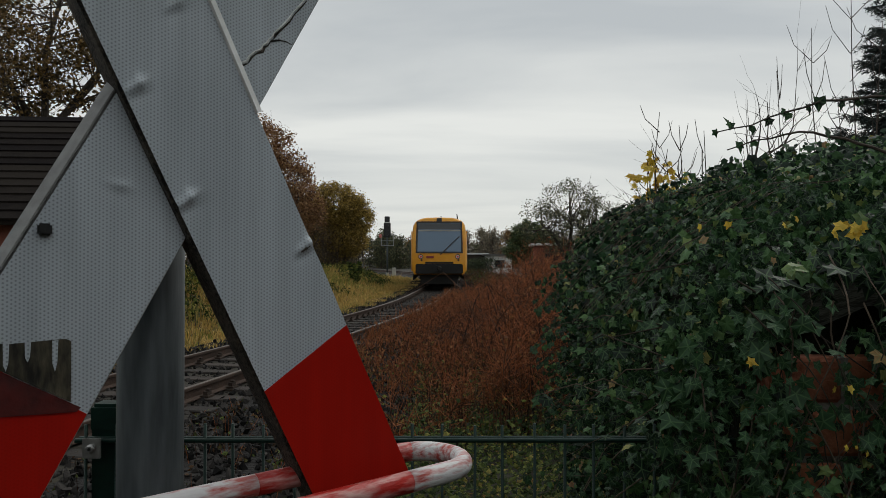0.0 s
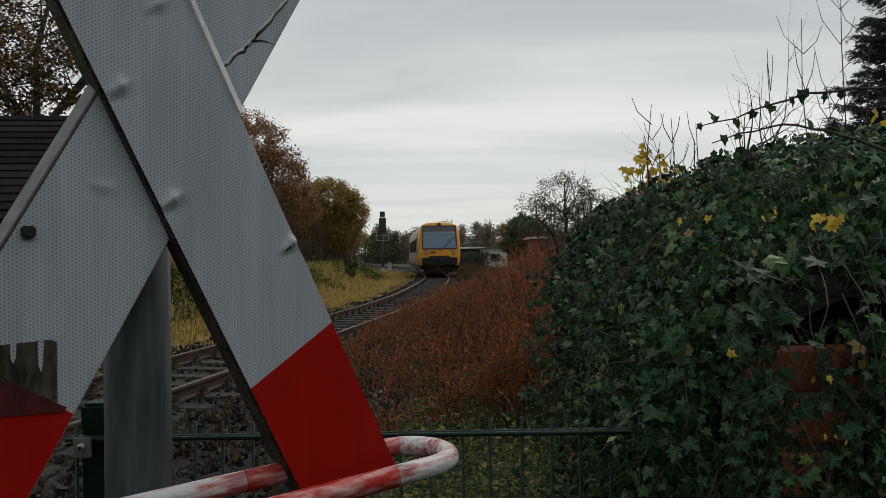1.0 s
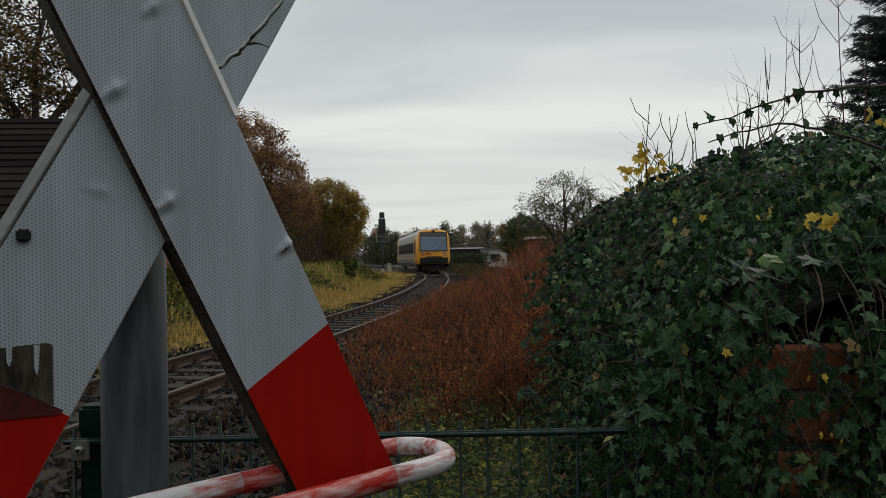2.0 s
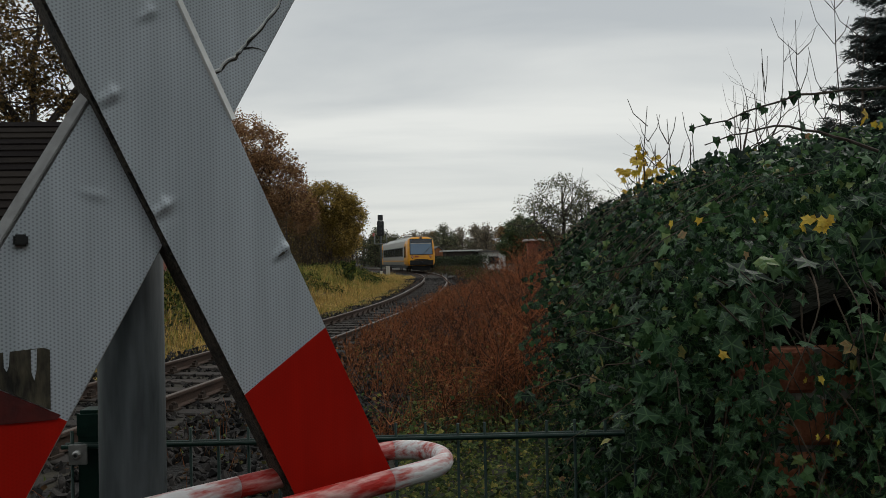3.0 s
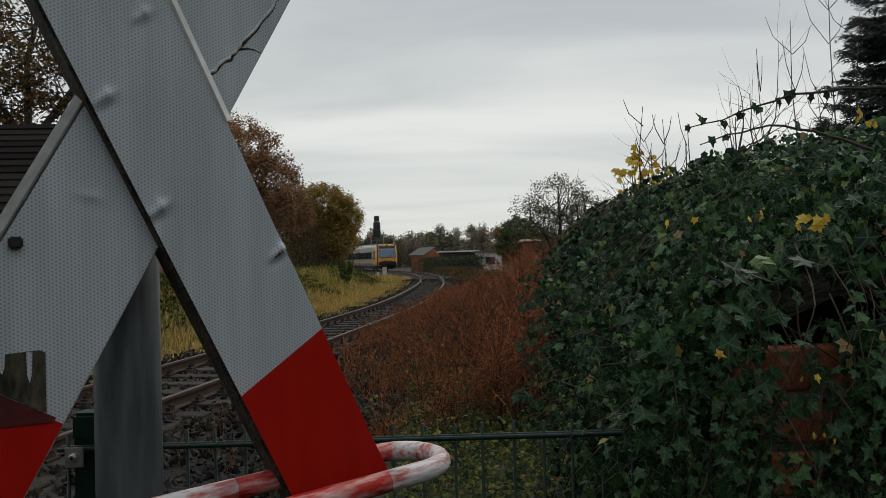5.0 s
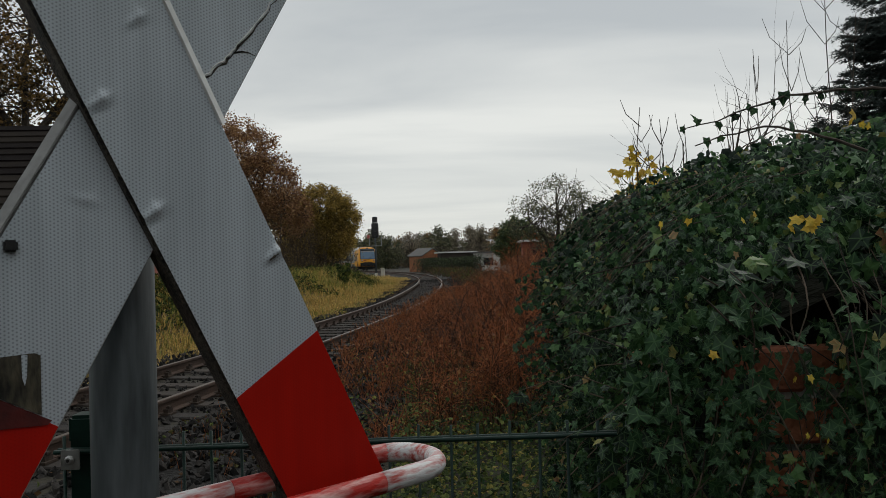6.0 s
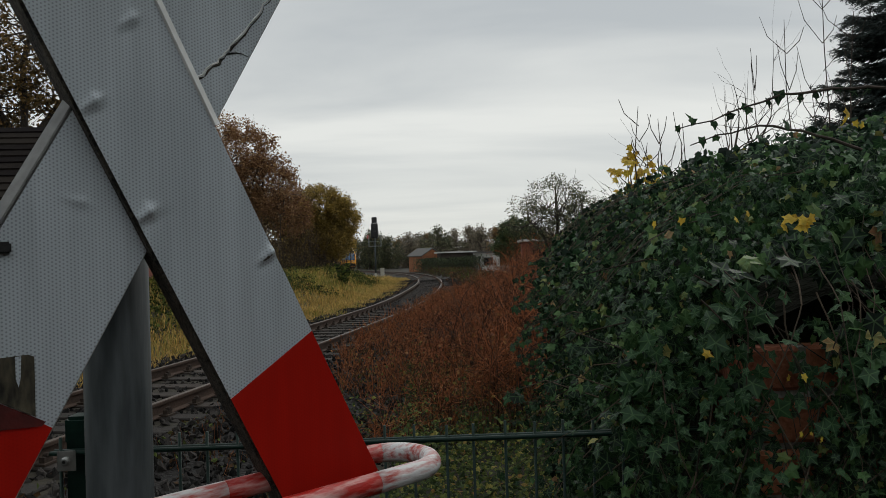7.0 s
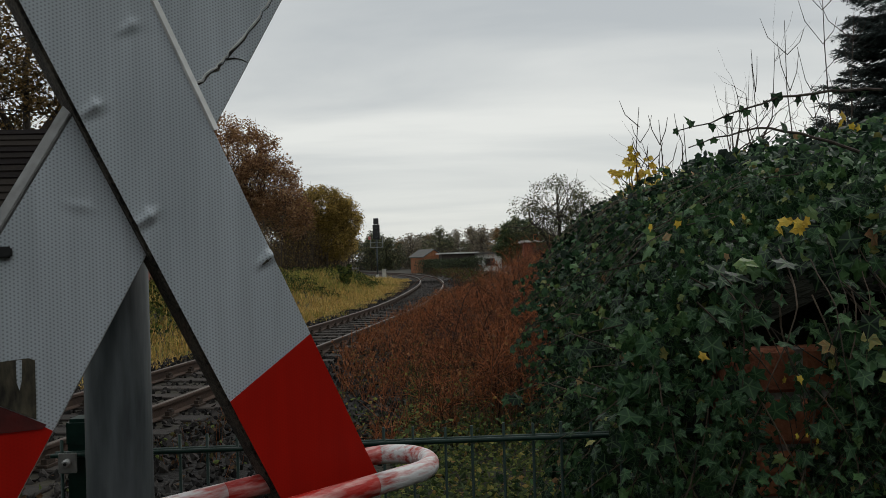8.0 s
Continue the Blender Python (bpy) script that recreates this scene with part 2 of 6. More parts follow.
M = dict(
    ground=material("soil", (0.010, 0.009, 0.006), (0.040, 0.033, 0.019), 0.6, 0.95, 0.6, fine=14, depth=0.03),
    ballast=material("ballast_stone", (0.005, 0.0045, 0.0042), (0.056, 0.050, 0.046), 3, 0.95, 0.4, fine=40, island=0.7, spec=0.25),
    ballast_bed=material("ballast_bed", (0.005, 0.0045, 0.004), (0.022, 0.019, 0.017), 6, 0.95, 1.0, fine=22, depth=0.05),
    rail=material("rusty_rail", (0.035, 0.022, 0.016), (0.10, 0.062, 0.045), 5, 0.8, 0.4, fine=50, metal=0.2),
    rail_top=material("worn_rail_head", (0.09, 0.07, 0.06), (0.19, 0.155, 0.13), 3, 0.5, 0.1, metal=0.6),
    sleeper=material("weathered_sleeper", (0.014, 0.011, 0.009), (0.052, 0.040, 0.032), 4, 0.9, 0.6, fine=30, obj=0.3, stretch=(0.4, 2, 2)),
    fastening=material("rusty_fastening", (0.03, 0.022, 0.018), (0.08, 0.055, 0.04), 20, 0.85, 0.3, metal=0.3),
    white=reflective_sheet("white_reflective_sheet", (0.64, 0.695, 0.74), (0.44, 0.485, 0.52), 0.55),
    red=reflective_sheet("red_reflective_sheet", (0.54, 0.013, 0.005), (0.40, 0.010, 0.005), 0.92, 0.2),
    rim=material("dirty_sign_rim", (0.006, 0.005, 0.004), (0.12, 0.10, 0.075), 30, 0.8, 0.6, fine=240, edges=(0.40, 0.66)),
    rim_grey=material("grey_sign_rim", (0.20, 0.20, 0.195), (0.36, 0.36, 0.35), 9, 0.6, 0.3, fine=50),
    stain_red=material("dirty_red_sheet", (0.05, 0.006, 0.005), (0.14, 0.010, 0.007), 14, 0.6, 0.2, fine=60),
    # sign edges whose pale tone carries a painted highlight
    alu=material("sign_edge_highlight", (0.62, 0.62, 0.60), (0.86, 0.86, 0.84), 10, 0.35, 0.2),
    stain=material("old_sticker_residue", (0.008, 0.007, 0.004), (0.11, 0.095, 0.06), 26, 0.75, 0.4, fine=140, stretch=(1, 1, 0.3), edges=(0.38, 0.64)),
    galv=material("galvanised_steel", (0.016, 0.022, 0.025), (0.098, 0.115, 0.12), 9, 0.55, 0.15, fine=60, metal=0.1, spec=0.4, stretch=(1, 1, 0.14), edges=(0.34, 0.68)),
    bolt=material("zinc_bolt", (0.3, 0.3, 0.29), (0.5, 0.5, 0.48), 30, 0.4, 0.1, metal=0.8),
    black=material("black_plastic", (0.008, 0.008, 0.008), (0.02, 0.02, 0.02), 8, 0.5, 0.2),
    green_coat=material("green_powder_coat", (0.002, 0.014, 0.010), (0.006, 0.032, 0.023), 10, 0.42, 0.15, spec=0.3),
    tube_red=material("faded_red_paint", (0.46, 0.016, 0.010), (0.66, 0.40, 0.37), 34, 0.42, 0.25, fine=150, edges=(0.45, 0.66), along=40.5),
    tube_white=material("worn_white_paint", (0.50, 0.08, 0.06), (0.74, 0.72, 0.72), 34, 0.42, 0.25, fine=150, edges=(0.40, 0.56), along=40.5),
    brick=material("red_brick", (0.26, 0.085, 0.045), (0.62, 0.23, 0.12), 12, 0.9, 0.6, fine=70, obj=0.35),
    mortar=material("mortar", (0.24, 0.225, 0.20), (0.46, 0.44, 0.40), 14, 0.95, 0.7, fine=60),
    bark=material("bark", (0.025, 0.02, 0.016), (0.085, 0.07, 0.055), 6, 0.95, 0.8, fine=26, stretch=(1, 1, 0.3), depth=0.02),
    twig=material("bare_twig", (0.035, 0.027, 0.022), (0.09, 0.07, 0.055), 8, 0.9, 0.2, island=0.3),
    vine=material("ivy_stem", (0.035, 0.026, 0.018), (0.12, 0.088, 0.06), 12, 0.85, 0.4, fine=50, island=0.5),
    cane=material("dry_cane", (0.060, 0.023, 0.011), (0.40, 0.135, 0.050), 3, 0.85, 0.0, island=0.9, spec=0.3),
    cane_stem=material("dead_cane_stem", (0.028, 0.016, 0.012), (0.17, 0.085, 0.05), 3, 0.85, 0.0, island=0.8, spec=0.3),
    # near-black tone that paints the shade inside the ivy
    thicket=material("ivy_shade_black", (0.004, 0.005, 0.003), (0.014, 0.015, 0.010), 5, 1.0, 0.8, fine=20, depth=0.05, spec=0.05),
    yellow=material("yellow_train_paint", (0.70, 0.29, 0.012), (0.82, 0.38, 0.02), 0.8, 0.38, 0.0, fine=4, coat=0.25),
    pale=material("pale_grey_train_paint", (0.20, 0.20, 0.18), (0.30, 0.295, 0.265), 0.7, 0.45, 0.0, fine=3),
    roofgrey=material("train_roof", (0.36, 0.37, 0.35), (0.50, 0.50, 0.47), 0.8, 0.6, 0.0, fine=3),
    underframe=material("sooty_underframe", (0.004, 0.004, 0.005), (0.017, 0.016, 0.015), 3, 0.8, 0.3),
    rubber=material("black_seal", (0.010, 0.010, 0.011), (0.022, 0.022, 0.023), 6, 0.5, 0.0),
    pane=glass_material("dark_window_glass", (0.015, 0.02, 0.024)),
    screen=glass_material("windscreen_glass", (0.09, 0.16, 0.25)),
    lamp_white=glow_material("lamp_lens", (0.50, 0.46, 0.42), 0.02),
    lamp_red=glow_material("tail_light", (0.55, 0.03, 0.02), 0.12),
    logo=material("dark_red_lettering", (0.16, 0.015, 0.01), (0.22, 0.02, 0.015), 6, 0.5, 0.0),
    signal=material("signal_housing", (0.010, 0.011, 0.012), (0.03, 0.031, 0.033), 4, 0.6, 0.1),
    cage=material("pale_galvanised_tube", (0.16, 0.17, 0.17), (0.30, 0.31, 0.31), 5, 0.6, 0.1),
    concrete=material("pale_concrete", (0.36, 0.35, 0.32), (0.55, 0.54, 0.50), 5, 0.85, 0.4, fine=30),
    rooftile=material("dark_roof_tile", (0.008, 0.006, 0.006), (0.022, 0.018, 0.015), 3, 1.0, 0.4, fine=20, obj=0.4, spec=0.08),
    shedroof=material("grey_shed_roof", (0.07, 0.068, 0.064), (0.15, 0.145, 0.135), 2, 0.8, 0.2, fine=12),
    shedwall=material("orange_brown_boards", (0.26, 0.10, 0.045), (0.40, 0.17, 0.08), 3, 0.85, 0.3, obj=0.3),
    darkboards=material("dark_boards", (0.02, 0.016, 0.013), (0.07, 0.055, 0.045), 3, 0.9, 0.3),
    whitewall=material("white_plaster", (0.50, 0.50, 0.47), (0.66, 0.65, 0.62), 2, 0.9, 0.2, fine=12),
    housewall=material("red_house_brick", (0.15, 0.045, 0.03), (0.27, 0.09, 0.06), 3, 0.9, 0.4, fine=26),
)
M["ivy"] = leaf_material("ivy_leaf", [(0.0, (0.004, 0.013, 0.007)), (0.40, (0.012, 0.036, 0.016)), (0.72, (0.034, 0.088, 0.034)), (0.92, (0.080, 0.165, 0.052)), (0.97, (0.16, 0.21, 0.06)), (0.99, (0.30, 0.26, 0.08)), (1.0, (0.30, 0.15, 0.08))], 0.50, 0.10, 0.25, (0.11, 0.20, 0.08))
M["yellow_leaf"] = leaf_material("yellow_leaf", [(0.0, (0.55, 0.36, 0.03)), (0.6, (0.74, 0.55, 0.07)), (1.0, (0.62, 0.38, 0.05))], 0.55, 0.3)
M["oak_brown"] = leaf_material("brown_autumn_leaf", [(0.0, (0.09, 0.05, 0.022)), (0.5, (0.22, 0.115, 0.045)), (0.85, (0.32, 0.19, 0.065)), (1.0, (0.36, 0.26, 0.08))], 0.75, 0.35)
M["maple_red"] = leaf_material("russet_autumn_leaf", [(0.0, (0.11, 0.055, 0.028)), (0.5, (0.27, 0.14, 0.065)), (1.0, (0.44, 0.27, 0.12))], 0.75, 0.35)
M["olive"] = leaf_material("olive_autumn_leaf", [(0.0, (0.11, 0.08, 0.024)), (0.5, (0.31, 0.22, 0.05)), (1.0, (0.56, 0.39, 0.09))], 0.75, 0.4)
M["olive_dark"] = leaf_material("dark_olive_leaf", [(0.0, (0.05, 0.036, 0.014)), (0.5, (0.14, 0.09, 0.028)), (1.0, (0.27, 0.16, 0.045))], 0.75, 0.2)
# distance haze is mixed into these lightened leaf tones
M["grey_brown"] = leaf_material("hazy_far_leaf", [(0.0, (0.12, 0.105, 0.08)), (0.5, (0.23, 0.195, 0.145)), (1.0, (0.33, 0.285, 0.20))], 0.85, 0.3)
M["dull_green"] = leaf_material("dull_green_leaf", [(0.0, (0.03, 0.05, 0.02)), (0.6, (0.075, 0.115, 0.042)), (1.0, (0.15, 0.17, 0.06))], 0.75, 0.2)
M["olive_grey"] = leaf_material("sparse_grey_green_leaf", [(0.0, (0.035, 0.045, 0.025)), (0.6, (0.10, 0.115, 0.06)), (1.0, (0.22, 0.20, 0.09))], 0.8, 0.2)
M["oak_dark"] = leaf_material("dark_brown_leaf", [(0.0, (0.03, 0.02, 0.012)), (0.5, (0.10, 0.06, 0.026)), (1.0, (0.20, 0.15, 0.045))], 0.8, 0.2)
M["hedge_green"] = leaf_material("dark_hedge_leaf", [(0.0, (0.012, 0.02, 0.010)), (0.6, (0.035, 0.055, 0.022)), (1.0, (0.09, 0.10, 0.035))], 0.8, 0.15)
M["needle"] = leaf_material("dark_needle", [(0.0, (0.008, 0.015, 0.014)), (0.6, (0.020, 0.036, 0.032)), (1.0, (0.045, 0.065, 0.055))], 0.7, 0.05)
M["weed"] = leaf_material("low_weed_leaf", [(0.0, (0.012, 0.022, 0.006)), (0.5, (0.05, 0.08, 0.018)), (0.85, (0.15, 0.17, 0.035)), (0.95, (0.26, 0.23, 0.05)), (1.0, (0.24, 0.13, 0.04))], 0.7, 0.2, 0.2)
M["grass"] = leaf_material("dry_grass", [(0.0, (0.28, 0.175, 0.05)), (0.45, (0.58, 0.38, 0.11)), (0.75, (0.72, 0.50, 0.16)), (1.0, (0.24, 0.23, 0.05))], 0.8, 0.3)
M["green_grass"] = leaf_material("green_grass", [(0.0, (0.08, 0.09, 0.02)), (0.5, (0.22, 0.24, 0.045)), (0.85, (0.36, 0.34, 0.07)), (1.0, (0.50, 0.38, 0.11))], 0.8, 0.3)
M["shoulder"] = leaf_material("mixed_withered_leaf", [(0.0, (0.05, 0.03, 0.016)), (0.5, (0.12, 0.065, 0.03)), (0.75, (0.06, 0.08, 0.022)), (1.0, (0.11, 0.14, 0.035))], 0.8, 0.2, 0.2)
M["cane_leaf"] = leaf_material("withered_leaf", [(0.0, (0.13, 0.045, 0.016)), (0.6, (0.27, 0.10, 0.035)), (1.0, (0.36, 0.18, 0.07))], 0.85, 0.25)


# ---------------------------------------------------------------- mesh helpers
class Shape:
    """Gathers vertices and faces of one mesh."""

    def __init__(self):
        self.v, self.f, self.mi, self.rib = [], [], [], []

    def add(self, verts, faces, mi=0, rib=None):
        o = len(self.v)
        if rib:
            self.rib.extend([0.0] * (o - len(self.rib)))
            self.rib.extend(rib)
        self.v.extend(tuple(p) for p in verts)
        self.f.extend(tuple(i + o for i in q) for q in faces)
        self.mi.extend([mi] * len(faces))

    def box(self, c, s, m=None, mi=0):
        x, y, z = (k / 2 for k in s)
        vs = [Vector((c[0] + a * x, c[1] + b * y, c[2] + d * z)) for a in (-1, 1) for b in (-1, 1) for d in (-1, 1)]
        if m:
            vs = [m @ p for p in vs]
        self.add(vs, [(0, 1, 3, 2), (4, 6, 7, 5), (0, 4, 5, 1), (2, 3, 7, 6), (0, 2, 6, 4), (1, 5, 7, 3)], mi)

    def tube(self, pts, radii, n=6, cap=True, mi=0):
        pts = [Vector(p) for p in pts]
        if not isinstance(radii, (list, tuple)):
            radii = [radii] * len(pts)
        rings, side = [], None
        for i, p in enumerate(pts):
            d = (pts[min(i + 1, len(pts) - 1)] - pts[max(i - 1, 0)])
            d = d.normalized() if d.length > 1e-9 else Vector((0, 0, 1))
            if side is None:
                side = d.cross(Vector((0.31, 0.17, 0.93)) if abs(d.z) < 0.9 else Vector((1, 0, 0)))
            side = (side - d * side.dot(d)).normalized()
            up = d.cross(side)
            rings.append([p + (side * math.cos(2 * math.pi * k / n) + up * math.sin(2 * math.pi * k / n)) * radii[i] for k in range(n)])
        fs = []
        for i in range(len(pts) - 1):
            for k in range(n):
                a, b = i * n + k, i * n + (k + 1) % n
                fs.append((a, b, b + n, a + n))
        if cap:
            fs.append(tuple(range(n - 1, -1, -1)))
            fs.append(tuple((len(pts) - 1) * n + k for k in range(n)))
        self.add([p for r in rings for p in r], fs, mi)

    def prism(self, outline, y0, y1, m=None, mi=0):
        """An outline of (x, z) pairs drawn out from y0 to y1."""
        n = len(outline)
        vs = [Vector((x, y0, z)) for x, z in outline] + [Vector((x, y1, z)) for x, z in outline]
        if m:
            vs = [m @ p for p in vs]
        self.add(vs, [tuple(range(n)), tuple(range(2 * n - 1, n - 1, -1))] + [(i, i + n, (i + 1) % n + n, (i + 1) % n) for i in range(n)], mi)

    def mesh(self, name, mats, smooth=False):
        me = bpy.data.meshes.new(name)
        me.from_pydata(self.v, [], self.f)
        for m in (mats if isinstance(mats, (list, tuple)) else [mats]):
            me.materials.append(m)
        if any(self.mi):
            me.polygons.foreach_set("material_index", self.mi)
        if smooth:
            me.polygons.foreach_set("use_smooth", [True] * len(me.polygons))
        if self.rib:
            self.rib.extend([0.0] * (len(self.v) - len(self.rib)))
            me.attributes.new("rib", "FLOAT", "POINT").data.foreach_set("value", self.rib)
        me.update()
        return me


def fixed(me, bevel=0.0, seg=2):
    """Evens out the normals of a closed mesh and rounds its edges."""
    bm = bmesh.new()
    bm.from_mesh(me)
    bmesh.ops.recalc_face_normals(bm, faces=bm.faces)
    if bevel:
        es = [e for e in bm.edges if len(e.link_faces) == 2 and e.calc_face_angle(0) > 0.5]
        bmesh.ops.bevel(bm, geom=es, offset=bevel, segments=seg, affect="EDGES", clamp_overlap=True)
    bm.to_mesh(me)
    bm.free()
    return me


def thing(name, label, category, at=None, group="", kind=""):
    ob = new(name)
    ob.empty_display_size = 0.1
    if at is not None:
        ob.matrix_world = at
    return tagged(ob, label, category, group, kind)


def part(name, shape, mat, parent, label="", bevel=0.0, smooth=False, kind="", fix=True):
    me = shape.mesh(name, mat, smooth)
    if fix:
        fixed(me, bevel)
        if smooth:
            me.polygons.foreach_set("use_smooth", [True] * len(me.polygons))
    ob = new(name, me)
    ob.parent = parent
    return tagged(ob, label, kind=kind)


def piece(name, me, parent, m):
    """An object of its own on shared mesh data."""
    ob = new(name, me)
    ob.parent = parent
    ob.matrix_local = m
    return ob


def smoothstep(a, b, x):
    t = min(1, max(0, (x - a) / (b - a)))
    return t * t * (3 - 2 * t)


def hum(x, y, z=0.0, s=1.0):
    return noise.noise(Vector((x * s, y * s, z * s)))


# ---------------------------------------------------------------- the line of the track
RADIUS, CX, CY = 200.0, -200.1, 47.0
RAIL_TOP = 0.15


def fall(y):
    return -0.0035 * max(0, y - 45) if y > 45 else 0.0


def track(s, off=0.0, z=0.0):
    """The point s metres along the track, off metres to the right of its middle."""
    a = s / RADIUS
    r = RADIUS + off + 0.22 * math.exp(-((s + 23) / 8.5) ** 2)
    y = CY + r * math.sin(a)
    return Vector((CX + r * math.cos(a), y, z + fall(y)))


def track_turn(s):
    return s / RADIUS


def beside(x, y):
    """How far right of the track's middle a point lies, and how far along."""
    dx, dy = x - CX, y - CY
    return math.hypot(dx, dy) - RADIUS, math.atan2(dy, dx) * RADIUS


def ground_z(x, y):
    d, s = beside(x, y)
    z = fall(y) if y < 200 else fall(200)
    if abs(d) < 3.2 and -80 < s < 160:
        bed = 1 - smoothstep(1.5, 2.9, abs(d))
        z += -0.14 + 0.10 * bed
    else:
        z += -0.14 + 0.14 * smoothstep(3.2, 5, abs(d))
    if d < 0:
        z += 0.95 * smoothstep(2.6, 6.5, -d) * smoothstep(8, 22, y) * (1 - smoothstep(46, 58, y))
    z += 0.05 * hum(x, y, 0, 0.6) * smoothstep(2.0, 4.0, abs(d))
    return z


# ---------------------------------------------------------------- ground and track
def build_ground():
    xs = [-900, -400, -200, -120, -70, -45, -32] + [-26 + 0.5 * i for i in range(73)] + [12, 16, 22, 32, 50, 90, 160, 320, 700]
    ys = [-300, -120, -60, -30, -16, -8, -4] + [-2 + 0.5 * i for i in range(45)] + [22 + i for i in range(60)] + [85, 90, 96, 104, 114, 126, 140, 160, 190, 240, 320, 480, 800, 1500]
    sh = Shape()
    nx = len(xs)
    sh.v = [(x, y, ground_z(x, y)) for y in ys for x in xs]
    sh.f = [(j * nx + i, j * nx + i + 1, (j + 1) * nx + i + 1, (j + 1) * nx + i) for j in range(len(ys) - 1) for i in range(nx - 1)]
    sh.mi = [0] * len(sh.f)
    me = sh.mesh("ground", [M["ground"]], True)
    tagged(new("ground", me), "bare brown soil with withered plants along the line", "ground", kind="structure")


def build_track():
    line = thing("railway_track", "single railway track curving away on dark stone ballast", "railway track", kind="structure")
    step, s0, s1 = 1.0, -62, 130
    # ballast bed
    sh = Shape()
    prof = [(-2.9, -0.15), (-1.75, -0.04), (-1.3, -0.055), (0, -0.075), (1.3, -0.055), (1.75, -0.04), (2.9, -0.15)]
    n = int((s1 - s0) / step)
    for i in range(n + 1):
        for o, z in prof:
            sh.v.append(tuple(track(s0 + i * step, o, z + 0.012)))
    k = len(prof)
    sh.f = [(i * k + j, i * k + j + 1, (i + 1) * k + j + 1, (i + 1) * k + j) for i in range(n) for j in range(k - 1)]
    sh.mi = [0] * len(sh.f)
    part("ballast_bed", sh, M["ballast_bed"], line, "dark broken-stone bed", fix=False)
    # rails: foot, web and head
    pr = [(-0.0625, 0.0), (-0.0625, 0.012), (-0.012, 0.03), (-0.009, 0.115), (-0.036, 0.128), (-0.036, 0.156), (-0.028, 0.163),
          (0.028, 0.163), (0.036, 0.156), (0.036, 0.128), (0.009, 0.115), (0.012, 0.03), (0.0625, 0.012), (0.0625, 0.0)]
    for side in (-1, 1):
        sh = Shape()
        for i in range(n + 1):
            for o, z in pr:
                sh.v.append(tuple(track(s0 + i * step, side * 0.7535 + o, RAIL_TOP - 0.163 + z)))
        k = len(pr)
        for i in range(n):
            for j in range(k):
                sh.f.append((i * k + j, i * k + (j + 1) % k, (i + 1) * k + (j + 1) % k, (i + 1) * k + j))
                sh.mi.append(1 if j == 6 else 0)
        part("rail", sh, [M["rail"], M["rail_top"]], line, "rust-brown steel rail with a worn bright head")
    # sleepers and their fastenings
    sb = Shape()
    sb.box((0, 0, -0.075), (2.6, 0.24, 0.15))
    sme = fixed(sb.mesh("sleeper", M["sleeper"]), 0.012, 1)
    fs = Shape()
    fs.box((0, 0, 0.012), (0.30, 0.16, 0.022))
    for a in (-1, 1):
        fs.box((a * 0.095, 0, 0.045), (0.055, 0.10, 0.05))
        fs.tube([(a * 0.105, 0, 0.05), (a * 0.105, 0, 0.10)], 0.018, 6)
        fs.box((a * 0.105, 0, 0.085), (0.045, 0.05, 0.02))
    fme = fixed(fs.mesh("rail_fastening", M["fastening"]))
    rng = random.Random(4)
    for i in range(260):
        s = -52 + i * 0.62
        tilt = rng.uniform(-1, 1)
        piece("sleeper", sme, line, Matrix.Translation(track(s, 0, -0.012)) @ pose(0, 0, 0, 0, 0, math.degrees(track_turn(s)) + tilt))
        if i < 80:
            for side in (-1, 1):
                piece("rail_fastening", fme, line, Matrix.Translation(track(s, side * 0.7535, -0.010)) @ pose(0, 0, 0, 0, 0, math.degrees(track_turn(s))))


def stone(rng, r):
    """A rough broken stone: a skewed octahedron with blunted ends."""
    base = [(1, 0, 0), (-1, 0, 0), (0, 1, 0), (0, -1, 0), (0.2, 0.1, 1), (-0.1, 0, -1)]
    base += [(0.65, 0.6, 0.45), (-0.6, -0.65, 0.4)]
    q = Euler((rng.uniform(0, 6), rng.uniform(0, 6), rng.uniform(0, 6))).to_matrix()
    sx, sy, sz = rng.uniform(0.8, 1.4), rng.uniform(0.6, 1.0), rng.uniform(0.45, 0.8)
    vs = [q @ (Vector((x * sx, y * sy, z * sz)) * r * rng.uniform(0.8, 1.15)) for x, y, z in base]
    fs = [(0, 2, 6), (2, 4, 6), (4, 0, 6), (1, 3, 7), (3, 4, 7), (4, 1, 7), (2, 1, 4), (3, 0, 4), (2, 0, 5), (1, 2, 5), (3, 1, 5), (0, 3, 5)]
    return vs, fs


def build_ballast():
    rng = random.Random(11)
    sh = Shape()
    for i in range(40000):
        s = -46 + 54 * rng.random() ** 1.7
        d = rng.uniform(-1.9, 4.3) if s < -22 else rng.uniform(-2.3, 3.2)
        p = track(s, d)
        z = -0.045 if abs(d) < 1.28 else (-0.015 if abs(d) < 1.75 else max(-0.13, -0.015 - 0.11 * (abs(d) - 1.75)))
        near = 1.0
        if p.y < 1.5 or (abs(abs(d) - 0.7535) < 0.09):
            continue
        if abs(d) < 1.3 and abs((s + 52 + 0.31) % 0.62 - 0.31) < 0.10 and rng.random() < 0.9:
            continue
        vs, fs = stone(rng, rng.uniform(0.026, 0.062) * near)
        o = Vector((p.x, p.y, z + rng.uniform(-0.02, 0.02)))
        sh.add([o + v for v in vs], fs)
    me = sh.mesh("ballast_stones", M["ballast"])
    tagged(new("ballast_stones", me), "loose dark grey and brown broken ballast stones", "ballast", kind="stuff")


# ---------------------------------------------------------------- level crossing cross
SIGN = Matrix(((0.797, -0.604, 0, 0), (0.604, 0.797, 0, 1.2281), (0, 0, 1, 0), (0, 0, 0, 1)))  # local x along the cross, -y out of its face, z up
